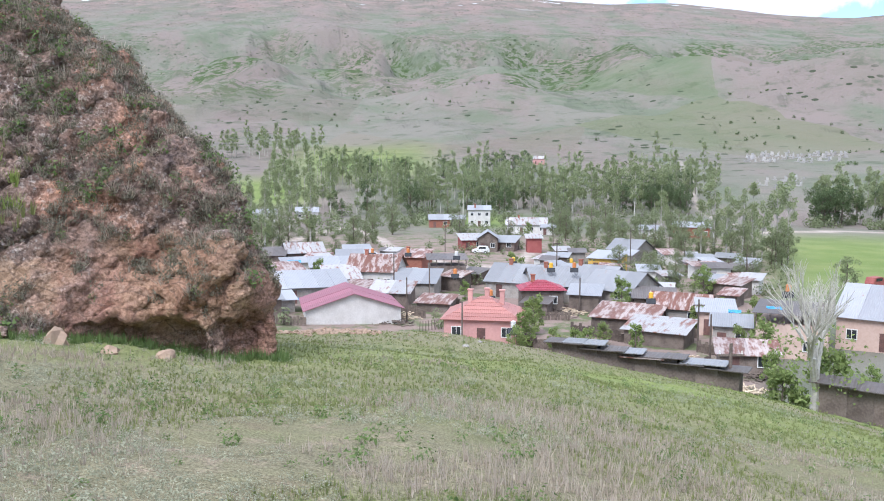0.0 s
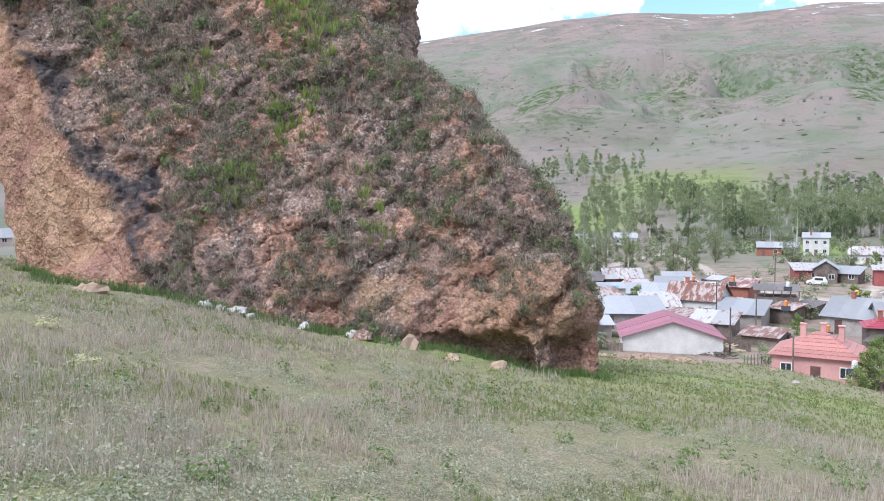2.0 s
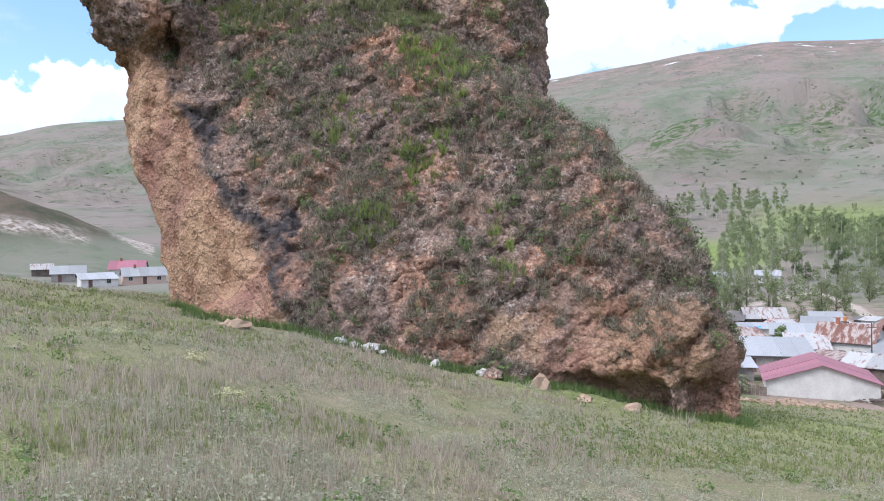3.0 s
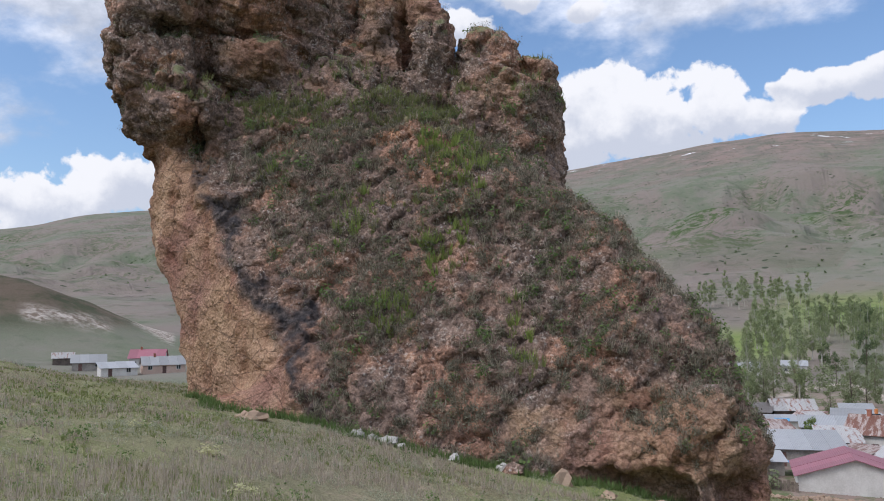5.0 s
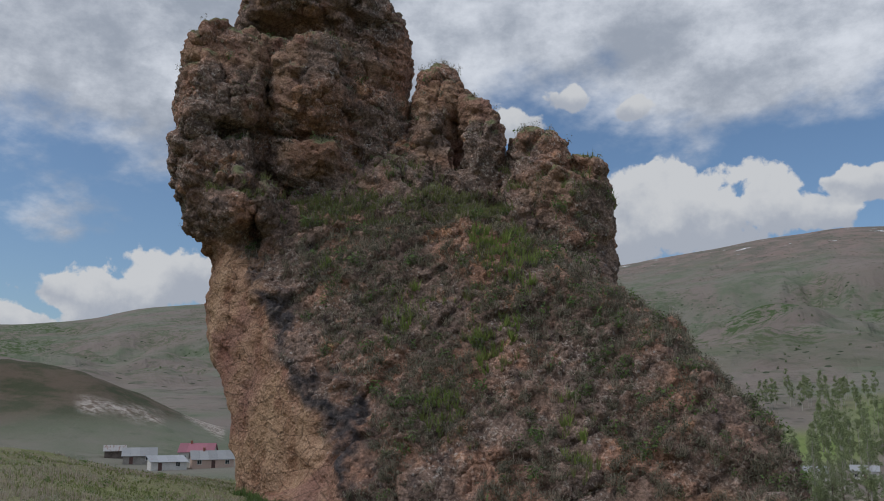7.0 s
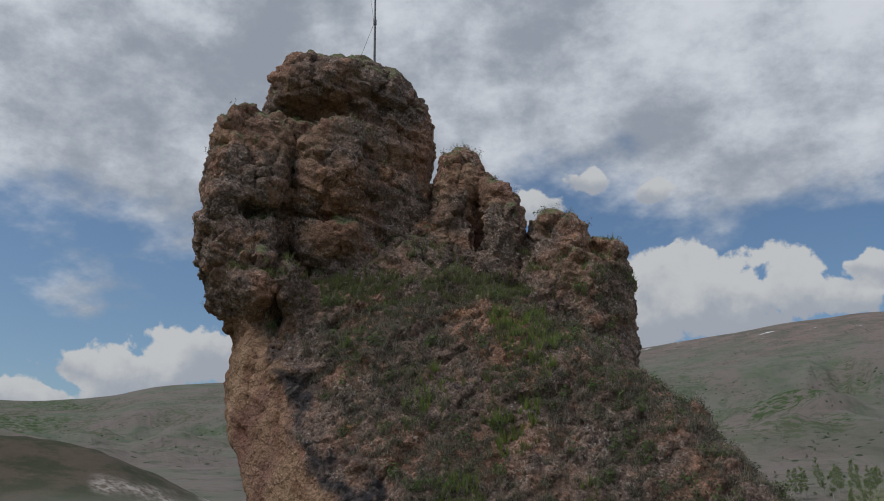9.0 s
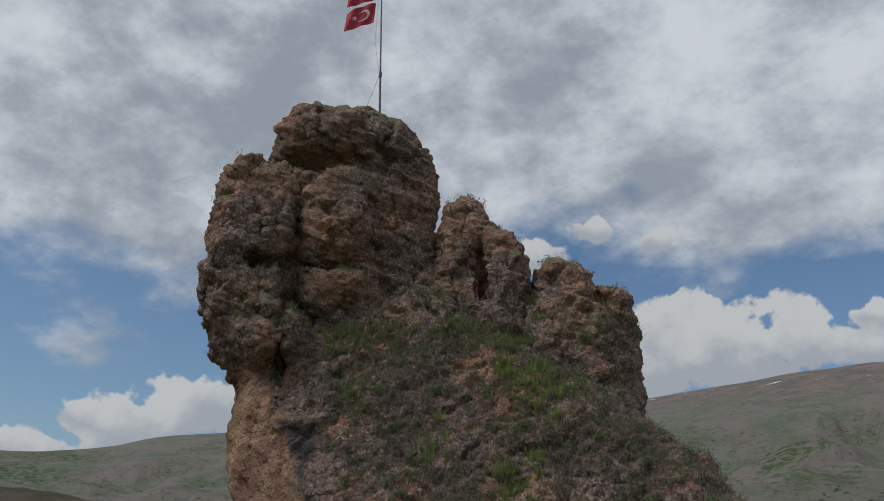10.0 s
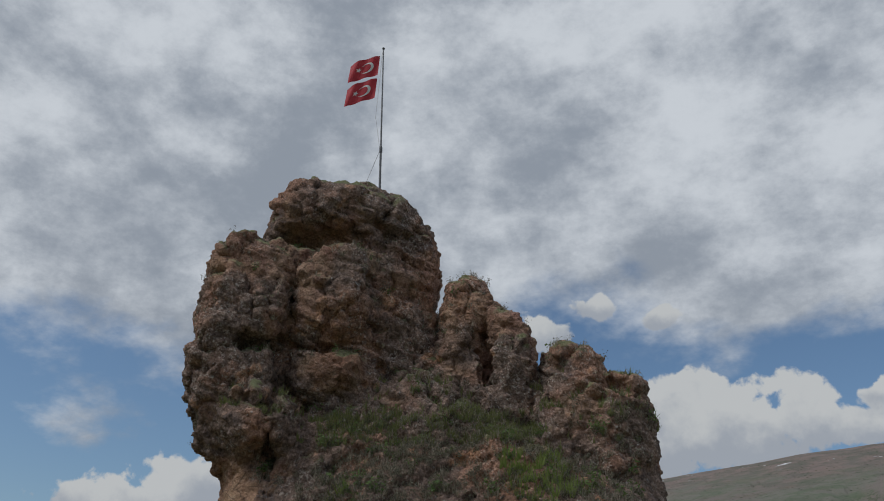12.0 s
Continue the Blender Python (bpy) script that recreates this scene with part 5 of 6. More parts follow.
HOUSES = [
    (-6.5, 113, 12.5, 11, 2.0, 6, "pink", "front", "white", "low white house under a pink metal gable roof", "house", 0, 0, 2.0),
    (3.0, 99, 8.8, 8.2, 3.0, -6, "salmon", "hip", "pink", "pink plastered house with a salmon tiled hip roof", "house", 2, 3, 2.2),
    (-9.4, 129, 11, 9, 2.4, 8, "white", "pitch", "grey", "long low shed under pale sheet-metal roofing", "shed", 1),
    (-7.1, 136, 5.5, 8, 2.7, 6, "patchy", "pitch", "wood", "shed with patched rusty and white roof sheets", "shed", 0),
    (-4.6, 142, 8.5, 9, 3.4, -14, "rust", "side", "white", "white-walled barn under a rust-streaked tin roof", "barn", 2, 1),
    (-1.8, 134, 7, 8, 2.4, -10, "grey", "pitch", "grey", "grey block shed with a blue-grey tin roof", "shed", 0),
    (-3.5, 125, 6, 6, 2.0, -12, "patchy", "pitch", "wood", "low wooden shed with patched tin roofing", "shed", 0),
    (-12.4, 116, 4, 5, 2.2, 10, "grey", "pitch", "wood", "small plank shed with a grey tin roof", "shed", 0),
    (-11.3, 118, 3.5, 4, 1.8, 10, "white", "pitch", "grey", "tiny block shed with a pale roof", "shed", 0),
    (-7.7, 153, 8, 7, 2.7, 4, "white", "pitch", "grey", "block outbuilding under pale roof sheets", "shed", 1),
    (-6.5, 171, 5, 5, 2.8, 0, "grey", "pitch", "wood", "open-fronted timber shed with a grey roof", "shed", 0),
    (-9.7, 182, 8, 7, 2.6, 12, "patchy", "side", "wood", "old farm shed under patched rusty roofing", "shed", 1),
    (-12.2, 178, 8, 7, 2.4, -5, "dark", "pitch", "wood", "dark timber shed with an earth-coloured flat roof", "shed", 0),
    (-11.0, 150, 6, 6, 2.2, 14, "rust", "pitch", "wood", "small shed under a reddish rusty roof", "shed", 0),
    (-12.8, 140, 5, 5, 2.4, 0, "dark", "pitch", "wood", "dark plank hut with a sagging roof", "shed", 0),
    (-13.6, 165, 4.5, 5, 3.4, 0, "rust", "pitch", "pink", "narrow pink house beside the sheds", "house", 1),
    (-2.0, 157, 5.5, 6, 4.0, -20, "rust", "pitch", "brick", "brick house with a rusty single-pitch roof", "house", 1, 1),
    (0.3, 146, 6.5, 6, 3.6, 4, "dark", "frame", "wood", "open timber-framed barn with a dark flat roof", "barn", 0),
    (-0.4, 119, 4.8, 4, 1.3, -18, "rust", "pitch", "wood", "low lean-to under red-brown tin", "shed", 0),
    (5.6, 134, 9, 9, 2.6, -20, "grey", "side", "grey", "wide farmhouse under galvanised roof sheets", "house", 1, 1),
    (8.0, 130, 9, 9, 2.6, 14, "grey", "side", "grey", "grey-roofed farmhouse joined to its neighbours", "house", 1, 1),
    (10.4, 132, 9, 10, 2.4, -24, "grey", "side", "grey", "sprawling house under weathered tin sheets", "house", 1, 1),
    (12.4, 128, 8, 9, 2.3, -30, "grey", "side", "grey", "low house with a dull galvanised roof", "house", 1),
    (6.9, 121, 6, 5, 3.0, 8, "maroon", "hip", "wood", "timber house with a bright maroon metal roof", "house", 1, 1),
    (10.0, 121, 4.2, 5, 2.4, -6, "white", "pitch", "wood", "plank shed with a pale crooked roof", "shed", 0),
    (11.5, 165, 6, 6, 2.9, -18, "white", "pitch", "yellow", "yellow-painted house under a pale roof", "house", 1),
    (3.2, 207, 4.8, 9, 3.4, 0, "white", "front", "wood", "weathered wooden house with a pale gable roof", "house", 1, 0, 1.6),
    (2.0, 208, 5.5, 7, 2.6, 10, "patchy", "pitch", "red", "red-fronted side building with a patched roof", "shed", 1),
    (4.5, 209, 5.5, 7, 2.2, -12, "grey", "pitch", "wood", "wooden lean-to barn with a grey roof", "barn", 1),
    (6.4, 206, 3.6, 4, 3.6, 6, "patchy", "pitch", "red", "small bright red hut with a patched roof", "hut", 0),
    (2.6, 302, 8, 8, 6.0, 0, "white", "pitch", "white", "two-storey whitewashed house with a pale roof", "house", 2, 1),
    (0.9, 300, 7, 7, 2.6, 0, "grey", "pitch", "grey", "low grey annexe beside the white house", "house", 1),
    (-0.2, 292, 7.4, 6, 3.0, 4, "white", "side", "brick", "brown-walled cottage with a white roof", "house", 1),
    (5.9, 272, 13, 8, 3.0, 0, "patchy", "side", "white", "long white house with a patched rusty roof", "house", 3, 1),
    (7.4, 266, 4.2, 5, 2.4, 0, "white", "pitch", "white", "small white hut with a flat pale roof", "hut", 1),
    (13.0, 192, 7, 8, 2.6, -30, "grey", "side", "grey", "grey-roofed barn half hidden by trees", "barn", 0),
    (14.2, 240, 5, 6, 3.2, 0, "grey", "pitch", "white", "pale cottage half hidden by trees", "house", 1),
    (17.0, 256, 10.5, 7, 3.2, 0, "white", "pitch", "brick", "red-brick house under a bright white roof", "house", 3),
    (16.4, 113, 7.5, 6, 2.6, -10, "rust", "side", "grey", "block shed with a red-brown rusted roof", "shed", 1),
    (18.6, 109, 4.2, 5, 3.0, 4, "white", "pitch", "beige", "small rendered house with a pale blue-white roof", "house", 1),
    (14.6, 121, 5.5, 5, 2.2, 0, "dark", "pitch", "wood", "dark plank shed with a flat roof", "shed", 0),
    (12.9, 108, 8, 6, 1.8, -14, "rust", "pitch", "wood", "low cattle shed under rusted roof sheets", "shed", 0),
    (15.0, 100, 7, 5, 1.8, -16, "patchy", "pitch", "wood", "low stable with patched rusty roofing", "shed", 0),
    (23.4, 99, 7.2, 7, 3.7, -4, "dark", "frame", "beige", "pinkish rendered house with an unfinished roof frame", "house", 1),
    (29.2, 108, 10, 12, 3.6, -10, "white", "side", "beige", "large house under pale sheet-metal roofing", "house", 2, 0, 3.0),
    (20.6, 87, 5.5, 4, 2.2, 6, "rust", "pitch", "wood", "weathered plank shed with a reddish roof", "shed", 1),
    (19.6, 100, 4, 4, 2.8, 0, "grey", "pitch", "grey", "grey block hut with stored junk on its roof", "hut", 1),
    (-9.4, 345, 9, 7, 3.2, 0, "white", "side", "white", "white cottage at the foot of the poplars", "house", 2),
    (-12.6, 330, 12, 8, 3.0, 0, "grey", "side", "white", "long pale farm building among poplars", "house", 2),
    (-14.5, 300, 10, 8, 3.0, 0, "white", "side", "grey", "pale-roofed farm building among poplars", "house", 2),
    (6.7, 620, 9, 8, 4.0, 0, "patchy", "side", "pink", "lone pink house at the upper wood edge", "house", 1),
    (-6.0, 195, 6, 4, 1.6, 5, "white", "pitch", "wood", "wood store covered with white sheeting", "shed", 0),
    (-55.9, 262, 9, 8, 2.4, 0, "grey", "side", "grey", "grey-roofed farmhouse beyond the brow", "house", 1, 0, None, 0, "houses beyond the brow"),
    (-54.2, 236, 9, 8, 2.2, 8, "white", "pitch", "white", "low house with a bright white roof beyond the brow", "house", 1, 0, None, 0, "houses beyond the brow"),
    (-52.3, 268, 10, 9, 3.2, -8, "pink", "side", "white", "house under a pink roof beyond the brow", "house", 2, 1, None, 0, "houses beyond the brow"),
    (-51.4, 240, 11, 8, 2.4, 6, "grey", "side", "beige", "cottage with a long grey roof beyond the brow", "house", 2, 1, None, 0, "houses beyond the brow"),
    (-57.4, 285, 6, 6, 2.2, 0, "patchy", "side", "wood", "patched farm shed beyond the brow", "shed", 0, 0, None, 0, "houses beyond the brow"),
]
for row in HOUSES:
    house(*row)
# lean-tos and huts crowded between the yards
crowd = random.Random(17)
for i in range(120):
    az, r = crowd.uniform(-13, 21), crowd.uniform(116, 186)
    if any(abs(az - o[0]) * r / 57 < 1.5 + o[2] / 2 and abs(r - o[1]) < 2 + o[3] / 2 for o in HOUSES) or (abs(az - 3) < 4 and r > 150):
        continue
    house(az, r, crowd.uniform(2.5, 5), crowd.uniform(2.5, 4.5), crowd.uniform(1.5, 2.6), crowd.uniform(-35, 35), crowd.choice(("rust", "patchy", "dark", "grey", "white")), "pitch", crowd.choice(("wood", "wood", "grey", "white")), "small lean-to shed crowded between village yards", "shed", 0, 0, None, 0, "lean-tos between the yards")
# hillside sheds just below the brow, in a stepped row
for i in range(9):
    az, r = 8.6 + 1.32 * i, 47.2 - 0.06 * i
    house(az, r, 1.35 + (i % 3) * 0.1, 2.2, 2.35 + 0.15 * (i % 2), -6, ("dark", "grey", "dark", "white", "rust", "dark")[i % 6], "pitch", "wood", "dark plank shed in the stepped row below the brow", "shed", 0, 0, -0.25, 0, "sheds below the brow")
for i in range(6):
    az, r = 25.6 + 1.5 * i, 46.0 - 0.1 * i
    house(az, r, 1.3, 0.25, 2.4, -8, "dark", "pitch", "wood", "tall dark plank fence panel below the brow", "fence", 0, 0, 0.05, 0, "fence below the brow")


def water_tank(az, r, dz, mat, label, size=1.0):
    """A drum on a welded stand with a tilted solar plate."""
    root = new("water_tank")
    bm = bmesh.new()
    tube(bm, (0, 0, 1.0), (0, 0, 2.0), 0.42, 0.42, 14)
    tube(bm, (0, 0, 2.0), (0, 0, 2.12), 0.42, 0.2, 14)
    finish("drum", bm, mat, root)
    bm = bmesh.new()
    tube(bm, (0, 0, 0.55), (0, 0, 1.0), 0.36, 0.36, 14)
    finish("lower_drum", bm, TRIM, root)
    for sx in (-0.4, 0.4):
        for sy in (-0.3, 0.3):
            bm = bmesh.new()
            tube(bm, (sx, sy, -0.4), (sx * 0.8, sy, 1.0), 0.03, 0.03, 5)
            finish("leg", bm, TRIM, root)
    bm = bmesh.new()
    slab(bm, [(-0.9, -1.5, 0.1), (0.9, -1.5, 0.1), (0.9, -0.5, 0.95), (-0.9, -0.5, 0.95)], 0.07)
    finish("solar_plate", bm, BLACK, root)
    x, y, z = place(az, r)
    root.matrix_basis = pose(x, y, z + dz, 0, 0, -az)
    root.scale = (size, size, size)
    return tagged(root, label, "water tank", "water tanks on the roofs")


for az, r, dz, m in ((9.6, 49.5, 2.2, YELLOW), (14.6, 49, 2.3, YELLOW), (23.0, 99, 6.3, ORANGE), (3.4, 108, 3.2, ORANGE), (-4.9, 152, 4.4, ORANGE), (-2.4, 150, 4.6, ORANGE), (0.9, 128, 3.5, ORANGE), (5.0, 150, 3.0, YELLOW),
                     (7.6, 128, 4.4, YELLOW), (9.2, 128, 4.4, ORANGE), (14.4, 112, 2.8, YELLOW), (9.0, 141, 3.6, YELLOW), (1.0, 141, 5.0, TRIM), (5.0, 93, 1.8, TRIM)):
    water_tank(az, r, dz, m, {YELLOW: "yellow water drum with a solar plate on a stand", ORANGE: "orange water drum with a solar plate on a stand", TRIM: "white water drum with a solar plate on a stand"}[m], 0.6 if r < 60 else 0.7)


def utility_pole(az, r, h, arm=True):
    root = new("utility_pole")
    bm = bmesh.new()
    tube(bm, (0, 0, -0.5), (0, 0, h), 0.13, 0.09, 8)
    finish("pole", bm, TIMBER, root)
    if arm:
        bm = bmesh.new()
        box(bm, -0.7, 0.7, -0.05, 0.05, h - 0.7, h - 0.58)
        finish("crossarm", bm, TIMBER, root)
        for x in (-0.6, 0, 0.6):
            bm = bmesh.new()
            tube(bm, (x, 0, h - 0.58), (x, 0, h - 0.4), 0.05, 0.03, 6)
            finish("insulator", bm, TRIM, root)
    x, y, z = place(az, r)
    root.matrix_basis = pose(x, y, z, 0, 0, -az + 20)
    return tagged(root, "weathered wooden utility pole in the village", "utility pole", "utility poles")


for az, r, h, arm in ((1.4, 94, 5.2, False), (19.4, 46.6, 3.6, True), (-2.5, 110, 6.0, False), (-3.4, 132, 7, True), (-0.9, 125, 6, False), (9.6, 118, 5, False), (8.0, 150, 7.5, True), (17.5, 96, 6, True), (18.3, 92, 5, False),
                       (0.2, 200, 8, True), (13.0, 180, 8, True), (-7.0, 260, 8, True), (16.8, 330, 9, True), (17.2, 480, 9, True)):
    utility_pole(az, r, h, arm)


def tarp(az, r, dz, w, d, label):
    g = random.Random(int(az * 10))
    n = 8
    bm = bmesh.new()
    v = [[bm.verts.new((w * (i / n - 0.5), d * (j / n - 0.5), 0.12 * g.random() + 0.06)) for i in range(n + 1)] for j in range(n + 1)]
    for j in range(n):
        for i in range(n):
            bm.faces.new((v[j][i], v[j][i + 1], v[j + 1][i + 1], v[j + 1][i]))
    ob = finish("tarpaulin", bm, BLUE)
    mod = ob.modifiers.new("thickness", "SOLIDIFY")
    mod.thickness = 0.02
    x, y, z = place(az, r)
    ob.matrix_basis = pose(x, y, z + dz, 8, 0, -az)
    tagged(ob, label, "tarpaulin", "blue tarpaulins")


for az, r, dz, w, d in ((15.6, 48, 2.25, 1.6, 1.5), (11.2, 48.6, 2.25, 0.8, 0.9), (22.2, 94.5, 5.6, 1.6, 0.8), (-10.0, 119, 1.4, 3.0, 1.2), (-10.3, 160, 2.6, 2.6, 2.0), (19.8, 106, 3.2, 1.5, 1.2)):
    tarp(az, r, dz, w, d, "crumpled blue tarpaulin over a shed roof")


def car(az, r, yaw, mat, label, kind="car"):
    root = new(kind)
    bm = bmesh.new()
    prof = [(-2.1, 0.3), (-2.1, 0.85), (-1.95, 1.0), (-1.6, 1.75), (0.5, 1.8), (1.15, 1.1), (2.0, 0.95), (2.1, 0.6), (2.1, 0.3)]
    sides = [[bm.verts.new((x, y, z)) for x, z in prof] for y in (-0.82, 0.82)]
    bm.faces.new(sides[0][::-1])
    bm.faces.new(sides[1])
    for i in range(len(prof)):
        k = (i + 1) % len(prof)
        bm.faces.new((sides[0][i], sides[0][k], sides[1][k], sides[1][i]))
    bmesh.ops.bevel(bm, geom=list(bm.edges), offset=0.05, segments=2, affect="EDGES")
    finish("body", bm, mat, root)
    bm = bmesh.new()
    for y in (-0.835, 0.835):
        box(bm, -1.35, 0.35, y - 0.01, y + 0.01, 1.12, 1.62)
    finish("side_window", bm, PANE, root)
    for x in (-1.3, 1.3):
        for y in (-0.8, 0.8):
            bm = bmesh.new()
            tube(bm, (x, y - 0.11, 0.32), (x, y + 0.11, 0.32), 0.32, 0.32, 16)
            wh = finish("wheel", bm, BLACK, root)
            bm = bmesh.new()
            tube(bm, (x, y - 0.12, 0.32), (x, y + 0.12, 0.32), 0.18, 0.18, 12)
            finish("rim", bm, TRIM, wh)
    x, y, z = place(az, r)
    root.matrix_basis = pose(x, y, z, 0, 0, yaw)
    tagged(root, label, kind, "vehicles")


car(2.7, 198, 170, TRIM, "small white van parked on the dirt yard", "van")
car(28.1, 158, 30, WALLS["red"], "small red tractor-like vehicle on the meadow", "vehicle")


def plank_wall(az0, r0, az1, r1, h, label):
    """A yard fence of upright planks between two rails."""
    a, b = Vector(place(az0, r0)), Vector(place(az1, r1))
    n = int((b - a).length / 0.45)
    g = random.Random(n)
    root = new("plank_fence")
    bm = bmesh.new()
    for i in range(n):
        p = a.lerp(b, (i + 0.5) / n) - a
        z = float(land(a.x + p.x, a.y + p.y)) - a.z
        t = h * g.uniform(0.8, 1.1)
        box(bm, p.x - 0.19, p.x + 0.19, p.y - 0.03, p.y + 0.03, z - 0.3, z + t)
    finish("planks", bm, TIMBER, root)
    bm = bmesh.new()
    tube(bm, (0, 0.06, h * 0.6), tuple(b - a + Vector((0, 0.06, h * 0.6))), 0.05, 0.05, 5)
    finish("rail", bm, TIMBER, root)
    root.location = a
    tagged(root, label, "fence", "yard fences")


for row in ((-13, 108, -9.5, 106), (-3.0, 118, -1.2, 112), (4.8, 96, 8.6, 92), (6.0, 112, 9.0, 112), (9.0, 104, 13.5, 98), (13.0, 116, 17.5, 104), (17.5, 96, 21, 92), (-1.5, 150, 1.0, 152), (1.0, 122, 2.0, 112), (-8.5, 165, -4.5, 160), (12.5, 140, 17, 128), (18, 88, 20, 80)):
    plank_wall(*row, 1.3, "leaning grey plank fence round a yard")


def heap(az, r, n, size, mat, name, label):
    g = random.Random(int(az * 37 + r))
    bm = bmesh.new()
    for _ in range(n):
        x, y = g.gauss(0, 1.2), g.gauss(0, 0.9)
        a = g.uniform(0, math.pi)
        k = size * g.uniform(0.5, 1.2)
        z = max(0.05, 0.9 - 0.4 * math.hypot(x, y)) * g.random()
        tube(bm, (x, y, z), (x + k * math.cos(a), y + k * math.sin(a), z + g.uniform(-0.1, 0.25)), 0.07, 0.06, 5)
    ob = finish(name, bm, mat)
    ob.location = place(az, r)
    tagged(ob, label, "woodpile", "woodpiles in the yards", "stuff")


for i, (az, r) in enumerate(((-2.9, 112), (-3.4, 108), (8.2, 116), (9.0, 117), (12.0, 112), (4.9, 104), (20.4, 78), (18.8, 84), (-12, 124), (-0.8, 126), (14, 106), (21.8, 84), (16.5, 90), (11, 104))):
    heap(az, r, 60, 1.1, LOG if i % 3 == 0 else TIMBER, "woodpile", "untidy pile of firewood in a village yard")

# ---- flagpole and flags on the summit ----
FLAG_RED = plain("flag_red", (0.42, 0.015, 0.03), (0.50, 0.03, 0.045), 2.0, 0.7, bump=0.1)
FLAG_WHITE = plain("flag_white", (0.70, 0.68, 0.68), (0.78, 0.76, 0.76), 2.0, 0.7)
STEEL = plain("pole_steel", (0.10, 0.10, 0.105), (0.17, 0.17, 0.175), 3.0, 0.45, 0.6)


def summit(az, q):
    """Highest point of the crag on the upright line through a way and depth."""
    s = q * math.tan(radians(az - AXIS))
    d = np.hypot(CRAG_CO[:, 0] - s, CRAG_CO[:, 1] - q)
    k = np.flatnonzero(d < 0.35)
    z = CRAG_CO[k, 2].max()
    return Vector(crag_world(np.array([[s, q, z]]))[0])


H_FLAG = 8.1


def ripple(u, v, w):
    return 0.09 * math.sin(5.5 * u / w + 1.2 * v) * (u / w) ** 0.7 + 0.05 * math.sin(11 * u / w + 2.3 * v)


def flag(root, z, w, h, droop):
    """Cloth flying to the side, with a crescent and star laid on both faces."""
    n, m = 22, 12
    bm = bmesh.new()

    def at(u, v, off=0.0):
        return Vector((-u - 0.12 - 0.08 * (H_FLAG - z - v), ripple(u, v, w) + off, z + v - droop * (u / w) ** 1.3))
    g = [[bm.verts.new(at(w * i / n, h * j / m)) for i in range(n + 1)] for j in range(m + 1)]
    for j in range(m):
        for i in range(n):
            bm.faces.new((g[j][i], g[j][i + 1], g[j + 1][i + 1], g[j + 1][i]))
    cloth = finish("flag", bm, FLAG_RED, root)
    for off in (-0.006, 0.006):
        bm = bmesh.new()
        cu, cv, R = w * 0.40, h * 0.5, h * 0.27
        outer, inner = [], []
        for i in range(25):
            a = radians(32 + 296 * i / 24)
            outer.append(bm.verts.new(at(cu + R * math.cos(a), cv + R * math.sin(a), off)))
            ai = radians(42 + 276 * i / 24)
            inner.append(bm.verts.new(at(cu + h * 0.06 + R * 0.8 * math.cos(ai), cv + R * 0.8 * math.sin(ai), off)))
        for i in range(24):
            bm.faces.new((outer[i], outer[i + 1], inner[i + 1], inner[i]))
        star = []
        for i in range(10):
            a, rr = radians(180 + 36 * i), h * (0.13 if i % 2 == 0 else 0.052)
            star.append(bm.verts.new(at(cu + h * 0.34 + rr * math.cos(a), cv + rr * math.sin(a), off)))
        bm.faces.new(star)
        finish("emblem", bm, FLAG_WHITE, cloth)


def build_flagpole():
    base = summit(-43.3, 32.4)
    root = new("flagpole")
    H = H_FLAG
    bm = bmesh.new()
    tube(bm, (0, 0, -0.4), (0, 0, H * 0.3), 0.055, 0.05, 10)
    tube(bm, (0, 0, H * 0.3), (0, 0, H), 0.042, 0.03, 10)
    finish("pole", bm, STEEL, root)
    bm = bmesh.new()
    bmesh.ops.create_uvsphere(bm, u_segments=12, v_segments=8, radius=0.07, matrix=Matrix.Translation((0, 0, H)))
    finish("finial", bm, STEEL, root)
    bm = bmesh.new()
    tube(bm, (0, 0, H * 0.26), (0, 0, H * 0.29), 0.075, 0.075, 10)
    finish("collar", bm, STEEL, root)
    bm = bmesh.new()
    tube(bm, (-0.02, 0, H * 0.28), (-0.75, -0.1, 0.0), 0.012, 0.012, 5)
    finish("stay_wire", bm, STEEL, root)
    bm = bmesh.new()
    tube(bm, (-0.04, 0.0, H - 0.2), (-0.28, 0.0, H * 0.5), 0.01, 0.01, 5)
    tube(bm, (-0.28, 0.0, H * 0.5), (-0.04, 0.0, H * 0.27), 0.01, 0.01, 5)
    finish("halyard", bm, FLAG_WHITE, root)
    flag(root, H - 1.6, 1.4, 1.15, 0.62)
    flag(root, H - 2.95, 1.4, 1.15, 0.66)
    root.matrix_basis = Matrix.Translation(base) @ pose(0, 0, 0, 0, -1.8, 40)
    tagged(root, "thin steel flagpole flying two red crescent flags", "flagpole")


build_flagpole()


# ---- stones and rubble ----
def stone(bm, c, r, g):
    v = bmesh.ops.create_icosphere(bm, subdivisions=2, radius=r, matrix=Matrix.Translation(c))["verts"]
    k = [g.uniform(0.7, 1.3) for _ in range(3)]
    for p in v:
        d = p.co - Vector(c)
        n = noise.cell(d * (1.3 / r) + Vector((k[0] * 9, k[1] * 7, 0))) * 0.18 + noise.noise(d * (1.6 / r) + Vector((k[2] * 11, k[0] * 5, 0))) * 0.5
        p.co = Vector(c) + Vector((d.x * k[0], d.y * k[1], d.z * k[2] * 0.7)) * (1 + n)


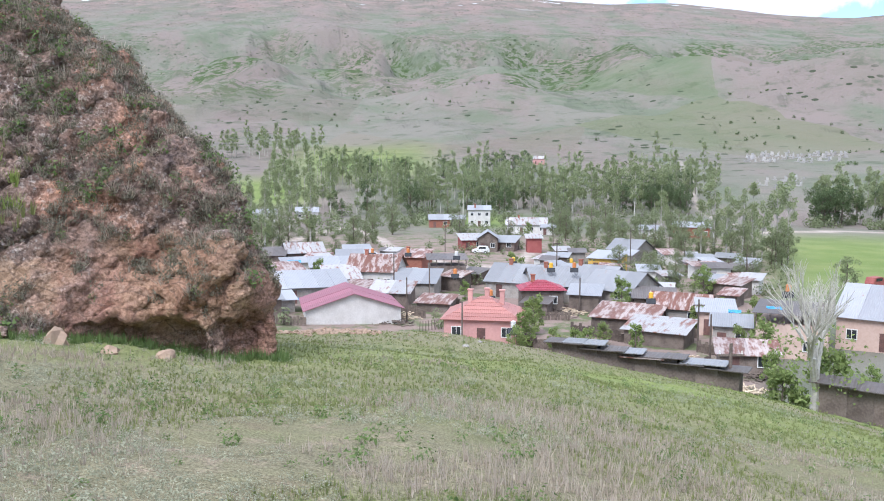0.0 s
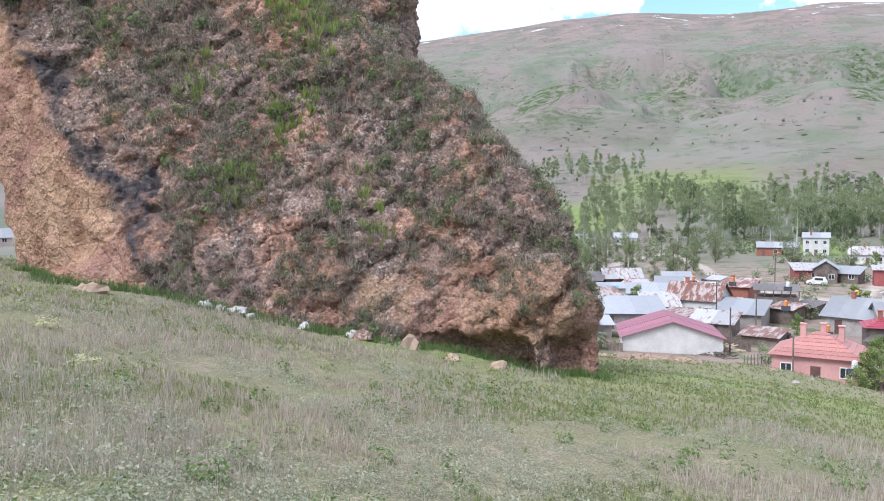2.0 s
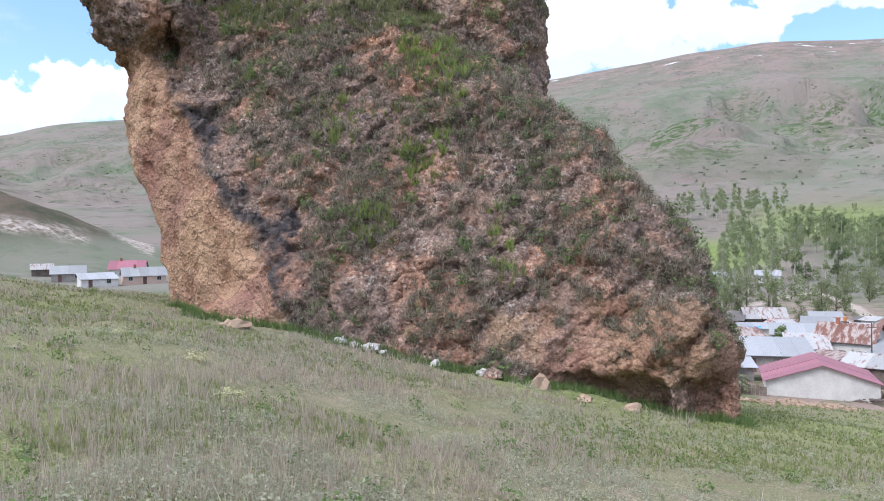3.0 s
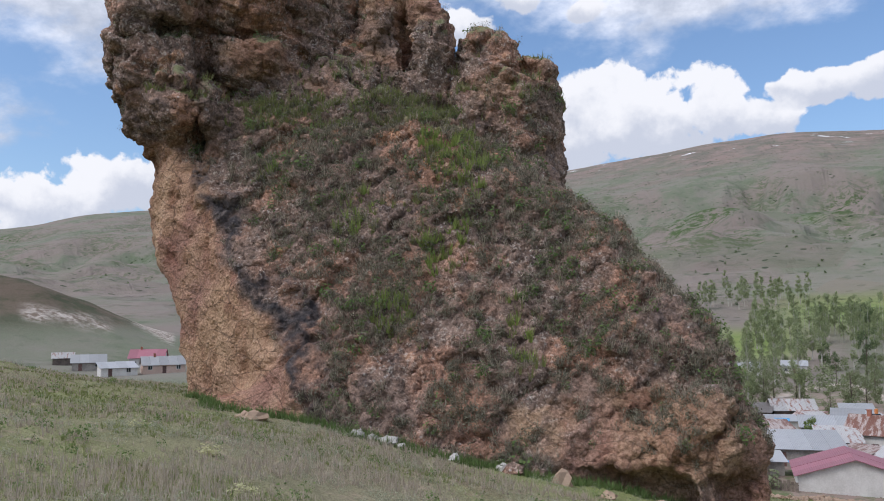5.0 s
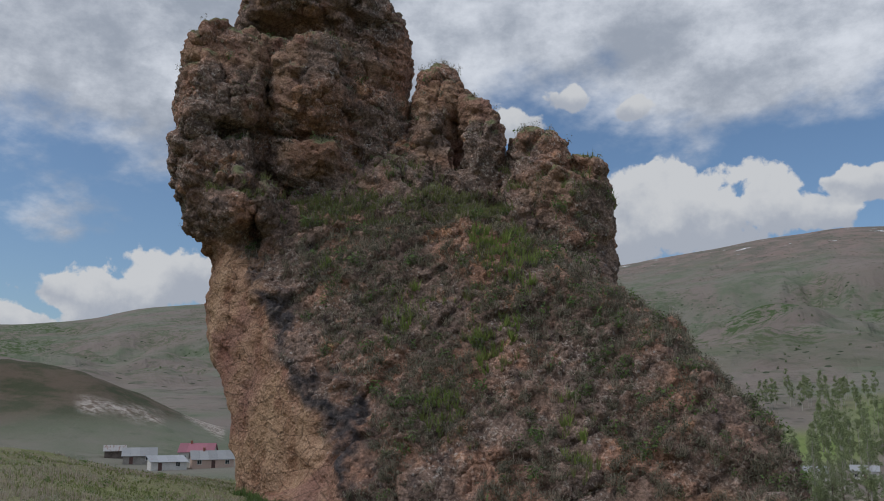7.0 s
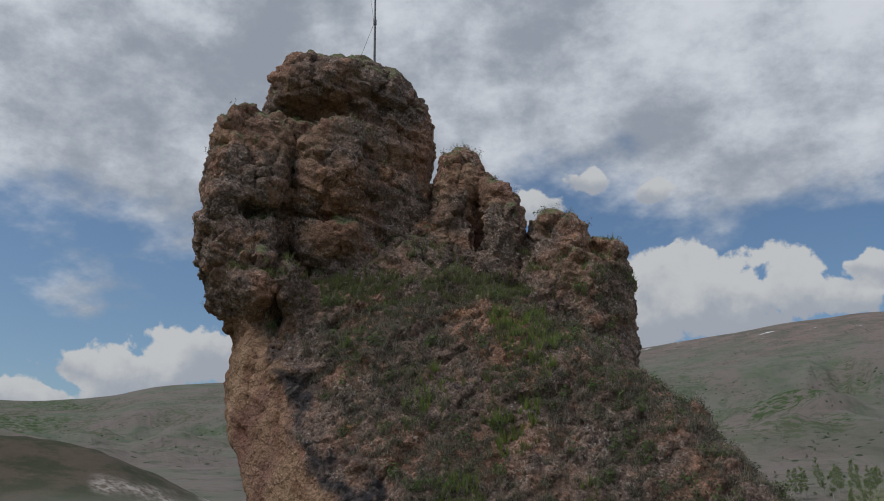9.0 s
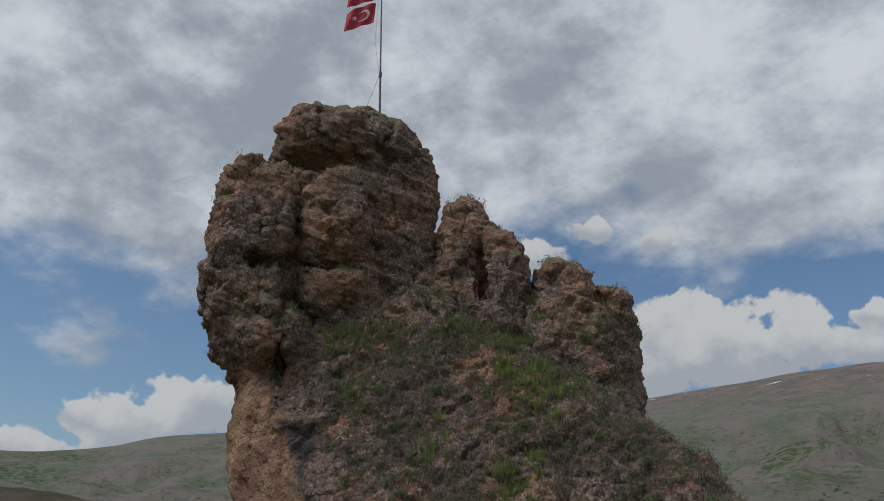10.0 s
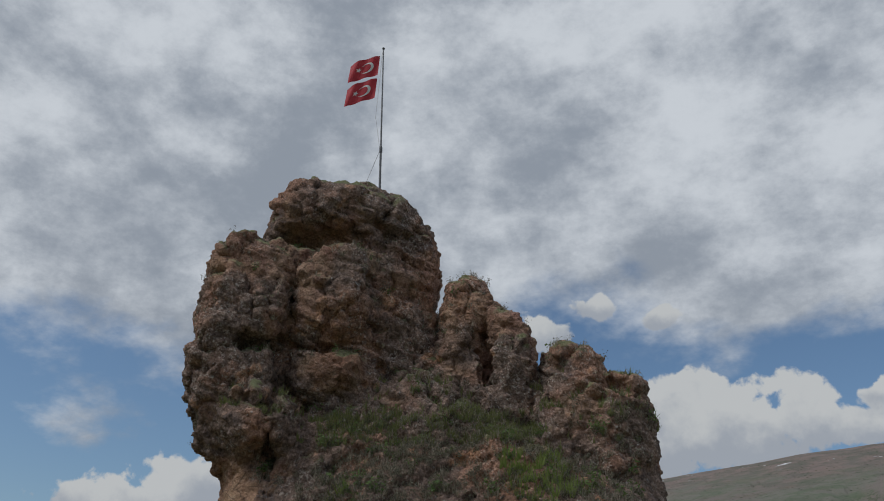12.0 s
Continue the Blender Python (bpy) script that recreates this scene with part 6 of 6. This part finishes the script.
def build_stones():
    g = random.Random(12)
    for az, r, s, m in ((-27.9, 20.2, 0.28, ROCK), (-28.6, 20.2, 0.22, STONE), (-32, 20.4, 0.16, STONE), (-36.5, 21.0, 0.24, STONE), (-37.6, 21.2, 0.18, STONE), (-38.6, 21.4, 0.2, STONE), (-35.6, 20.8, 0.15, STONE),
                        (-45.6, 21.5, 0.32, RUBBLE), (-46.3, 21.4, 0.2, RUBBLE), (-24.6, 19.6, 0.3, RUBBLE), (-21.5, 19.2, 0.22, RUBBLE), (-18.2, 19.4, 0.25, RUBBLE), (1.6, 38, 0.16, STONE), (0.2, 41, 0.14, RUBBLE), (2.6, 40, 0.1, STONE), (-14.0, 24, 0.35, RUBBLE)):
        bm = bmesh.new()
        stone(bm, (0, 0, 0), s, g)
        ob = finish("boulder", bm, m)
        ob.location = place(az, r, s * 0.15)
        tagged(ob, "pale lichen-spotted stone lying in the grass" if m is STONE else "ochre stone fallen beside the crag", "stone", "stones on the slope")
    # spoil heap on the brow beside the crag
    bm = bmesh.new()
    for _ in range(150):
        a, r = g.gauss(-8.2, 1.9), g.gauss(42, 1.0)
        stone(bm, place(a, r, 0.02), g.uniform(0.05, 0.22), g)
    tagged(finish("rubble_heap", bm, RUBBLE), "heap of ochre rubble on the brow", "rubble", kind="stuff")


build_stones()


def build_graveyard():
    """White gravestones on the far slope."""
    g = random.Random(21)
    bm = bmesh.new()
    box(bm, -0.45, 0.45, -0.12, 0.12, -0.3, 1.5)
    box(bm, -0.7, 0.7, -0.1, 1.9, -0.3, 0.35)
    first = tagged(finish("gravestone", bm, STONE), "white gravestone on the far hillside", "gravestone", "gravestones in the cemetery")
    first.matrix_basis = pose(*place(22.5, 640))
    for i in range(110):
        az, r = g.uniform(20.3, 26.6), g.uniform(625, 690)
        if i > 90:
            az, r = g.uniform(21, 24), g.uniform(505, 545)
        ob = copy_thing(first, pose(*place(az, r), 0, 0, g.uniform(-30, 30)))
        k = g.uniform(0.8, 2.2)
        ob.scale = (k, k, k)


build_graveyard()


def build_logs():
    g = random.Random(33)
    for i in range(9):
        bm = bmesh.new()
        tube(bm, (-3 + g.uniform(-0.5, 0.5), 0, 0), (3 + g.uniform(-0.5, 0.5), 0, 0), 0.15, 0.1, 8)
        ob = finish("log", bm, LOG)
        ob.matrix_basis = pose(*place(-3.6 + 0.35 * i, 186 + g.uniform(-4, 4), 0.15), 0, g.uniform(-3, 3), 35 + g.uniform(-12, 12))
        tagged(ob, "peeled pale log lying beside the dirt road", "log", "logs by the road")
    for i in range(22):
        bm = bmesh.new()
        tube(bm, (0, 0, -0.3), (0, 0, 1.3), 0.06, 0.05, 6)
        ob = finish("fence_post", bm, TIMBER)
        ob.matrix_basis = pose(*place(-1.6 + 0.22 * i, 103 + 0.25 * i), 0, g.uniform(-4, 4), 0)
        tagged(ob, "grey wooden fence post in a village yard", "fence post", "yard fence posts")


build_logs()


def build_scrub():
    """Dark bushes dotted over the hills, and hedges in the valley."""
    n = 1900
    a = rng.uniform(-64, 32, n)
    r = rng.uniform(600, 2300, n)
    x, y = r * np.sin(np.radians(a)), r * np.cos(np.radians(a))
    p = np.stack([x, y, land(x, y) + 0.5], 1)
    keep = fbm(p * np.array([0.004, 0.004, 0]), 3, 500) > -0.1
    p = p[keep]
    c, t = leaf_tuft(p, np.tile([0, 0, 1.0], (len(p), 1)), rng.uniform(0.7, 2.2, len(p)), 26, 0.45)
    stuff("hill_scrub", c, t, DARK_LEAF, "dark bushes dotted over the far hills", "bush")
    n = 260
    a = np.concatenate([rng.uniform(-14, 17, n), rng.uniform(24, 32, 50), rng.uniform(8, 23, 170), rng.uniform(-13, 8, 60)])
    r = np.concatenate([rng.uniform(250, 420, n), rng.uniform(320, 350, 50), rng.uniform(138, 250, 170), rng.uniform(100, 230, 60)])
    x, y = r * np.sin(np.radians(a)), r * np.cos(np.radians(a))
    p = np.stack([x, y, land(x, y) + 0.6], 1)
    c, t = leaf_tuft(p, np.tile([0, 0, 1.0], (len(p), 1)), np.where(r > 249, 1.0, 0.6) * rng.uniform(1.2, 2.8, len(p)), 90, 0.2)
    stuff("valley_hedges", c, t, WILLOW_LEAF, "undergrowth and hedges along the valley wood", "bush")


build_scrub()
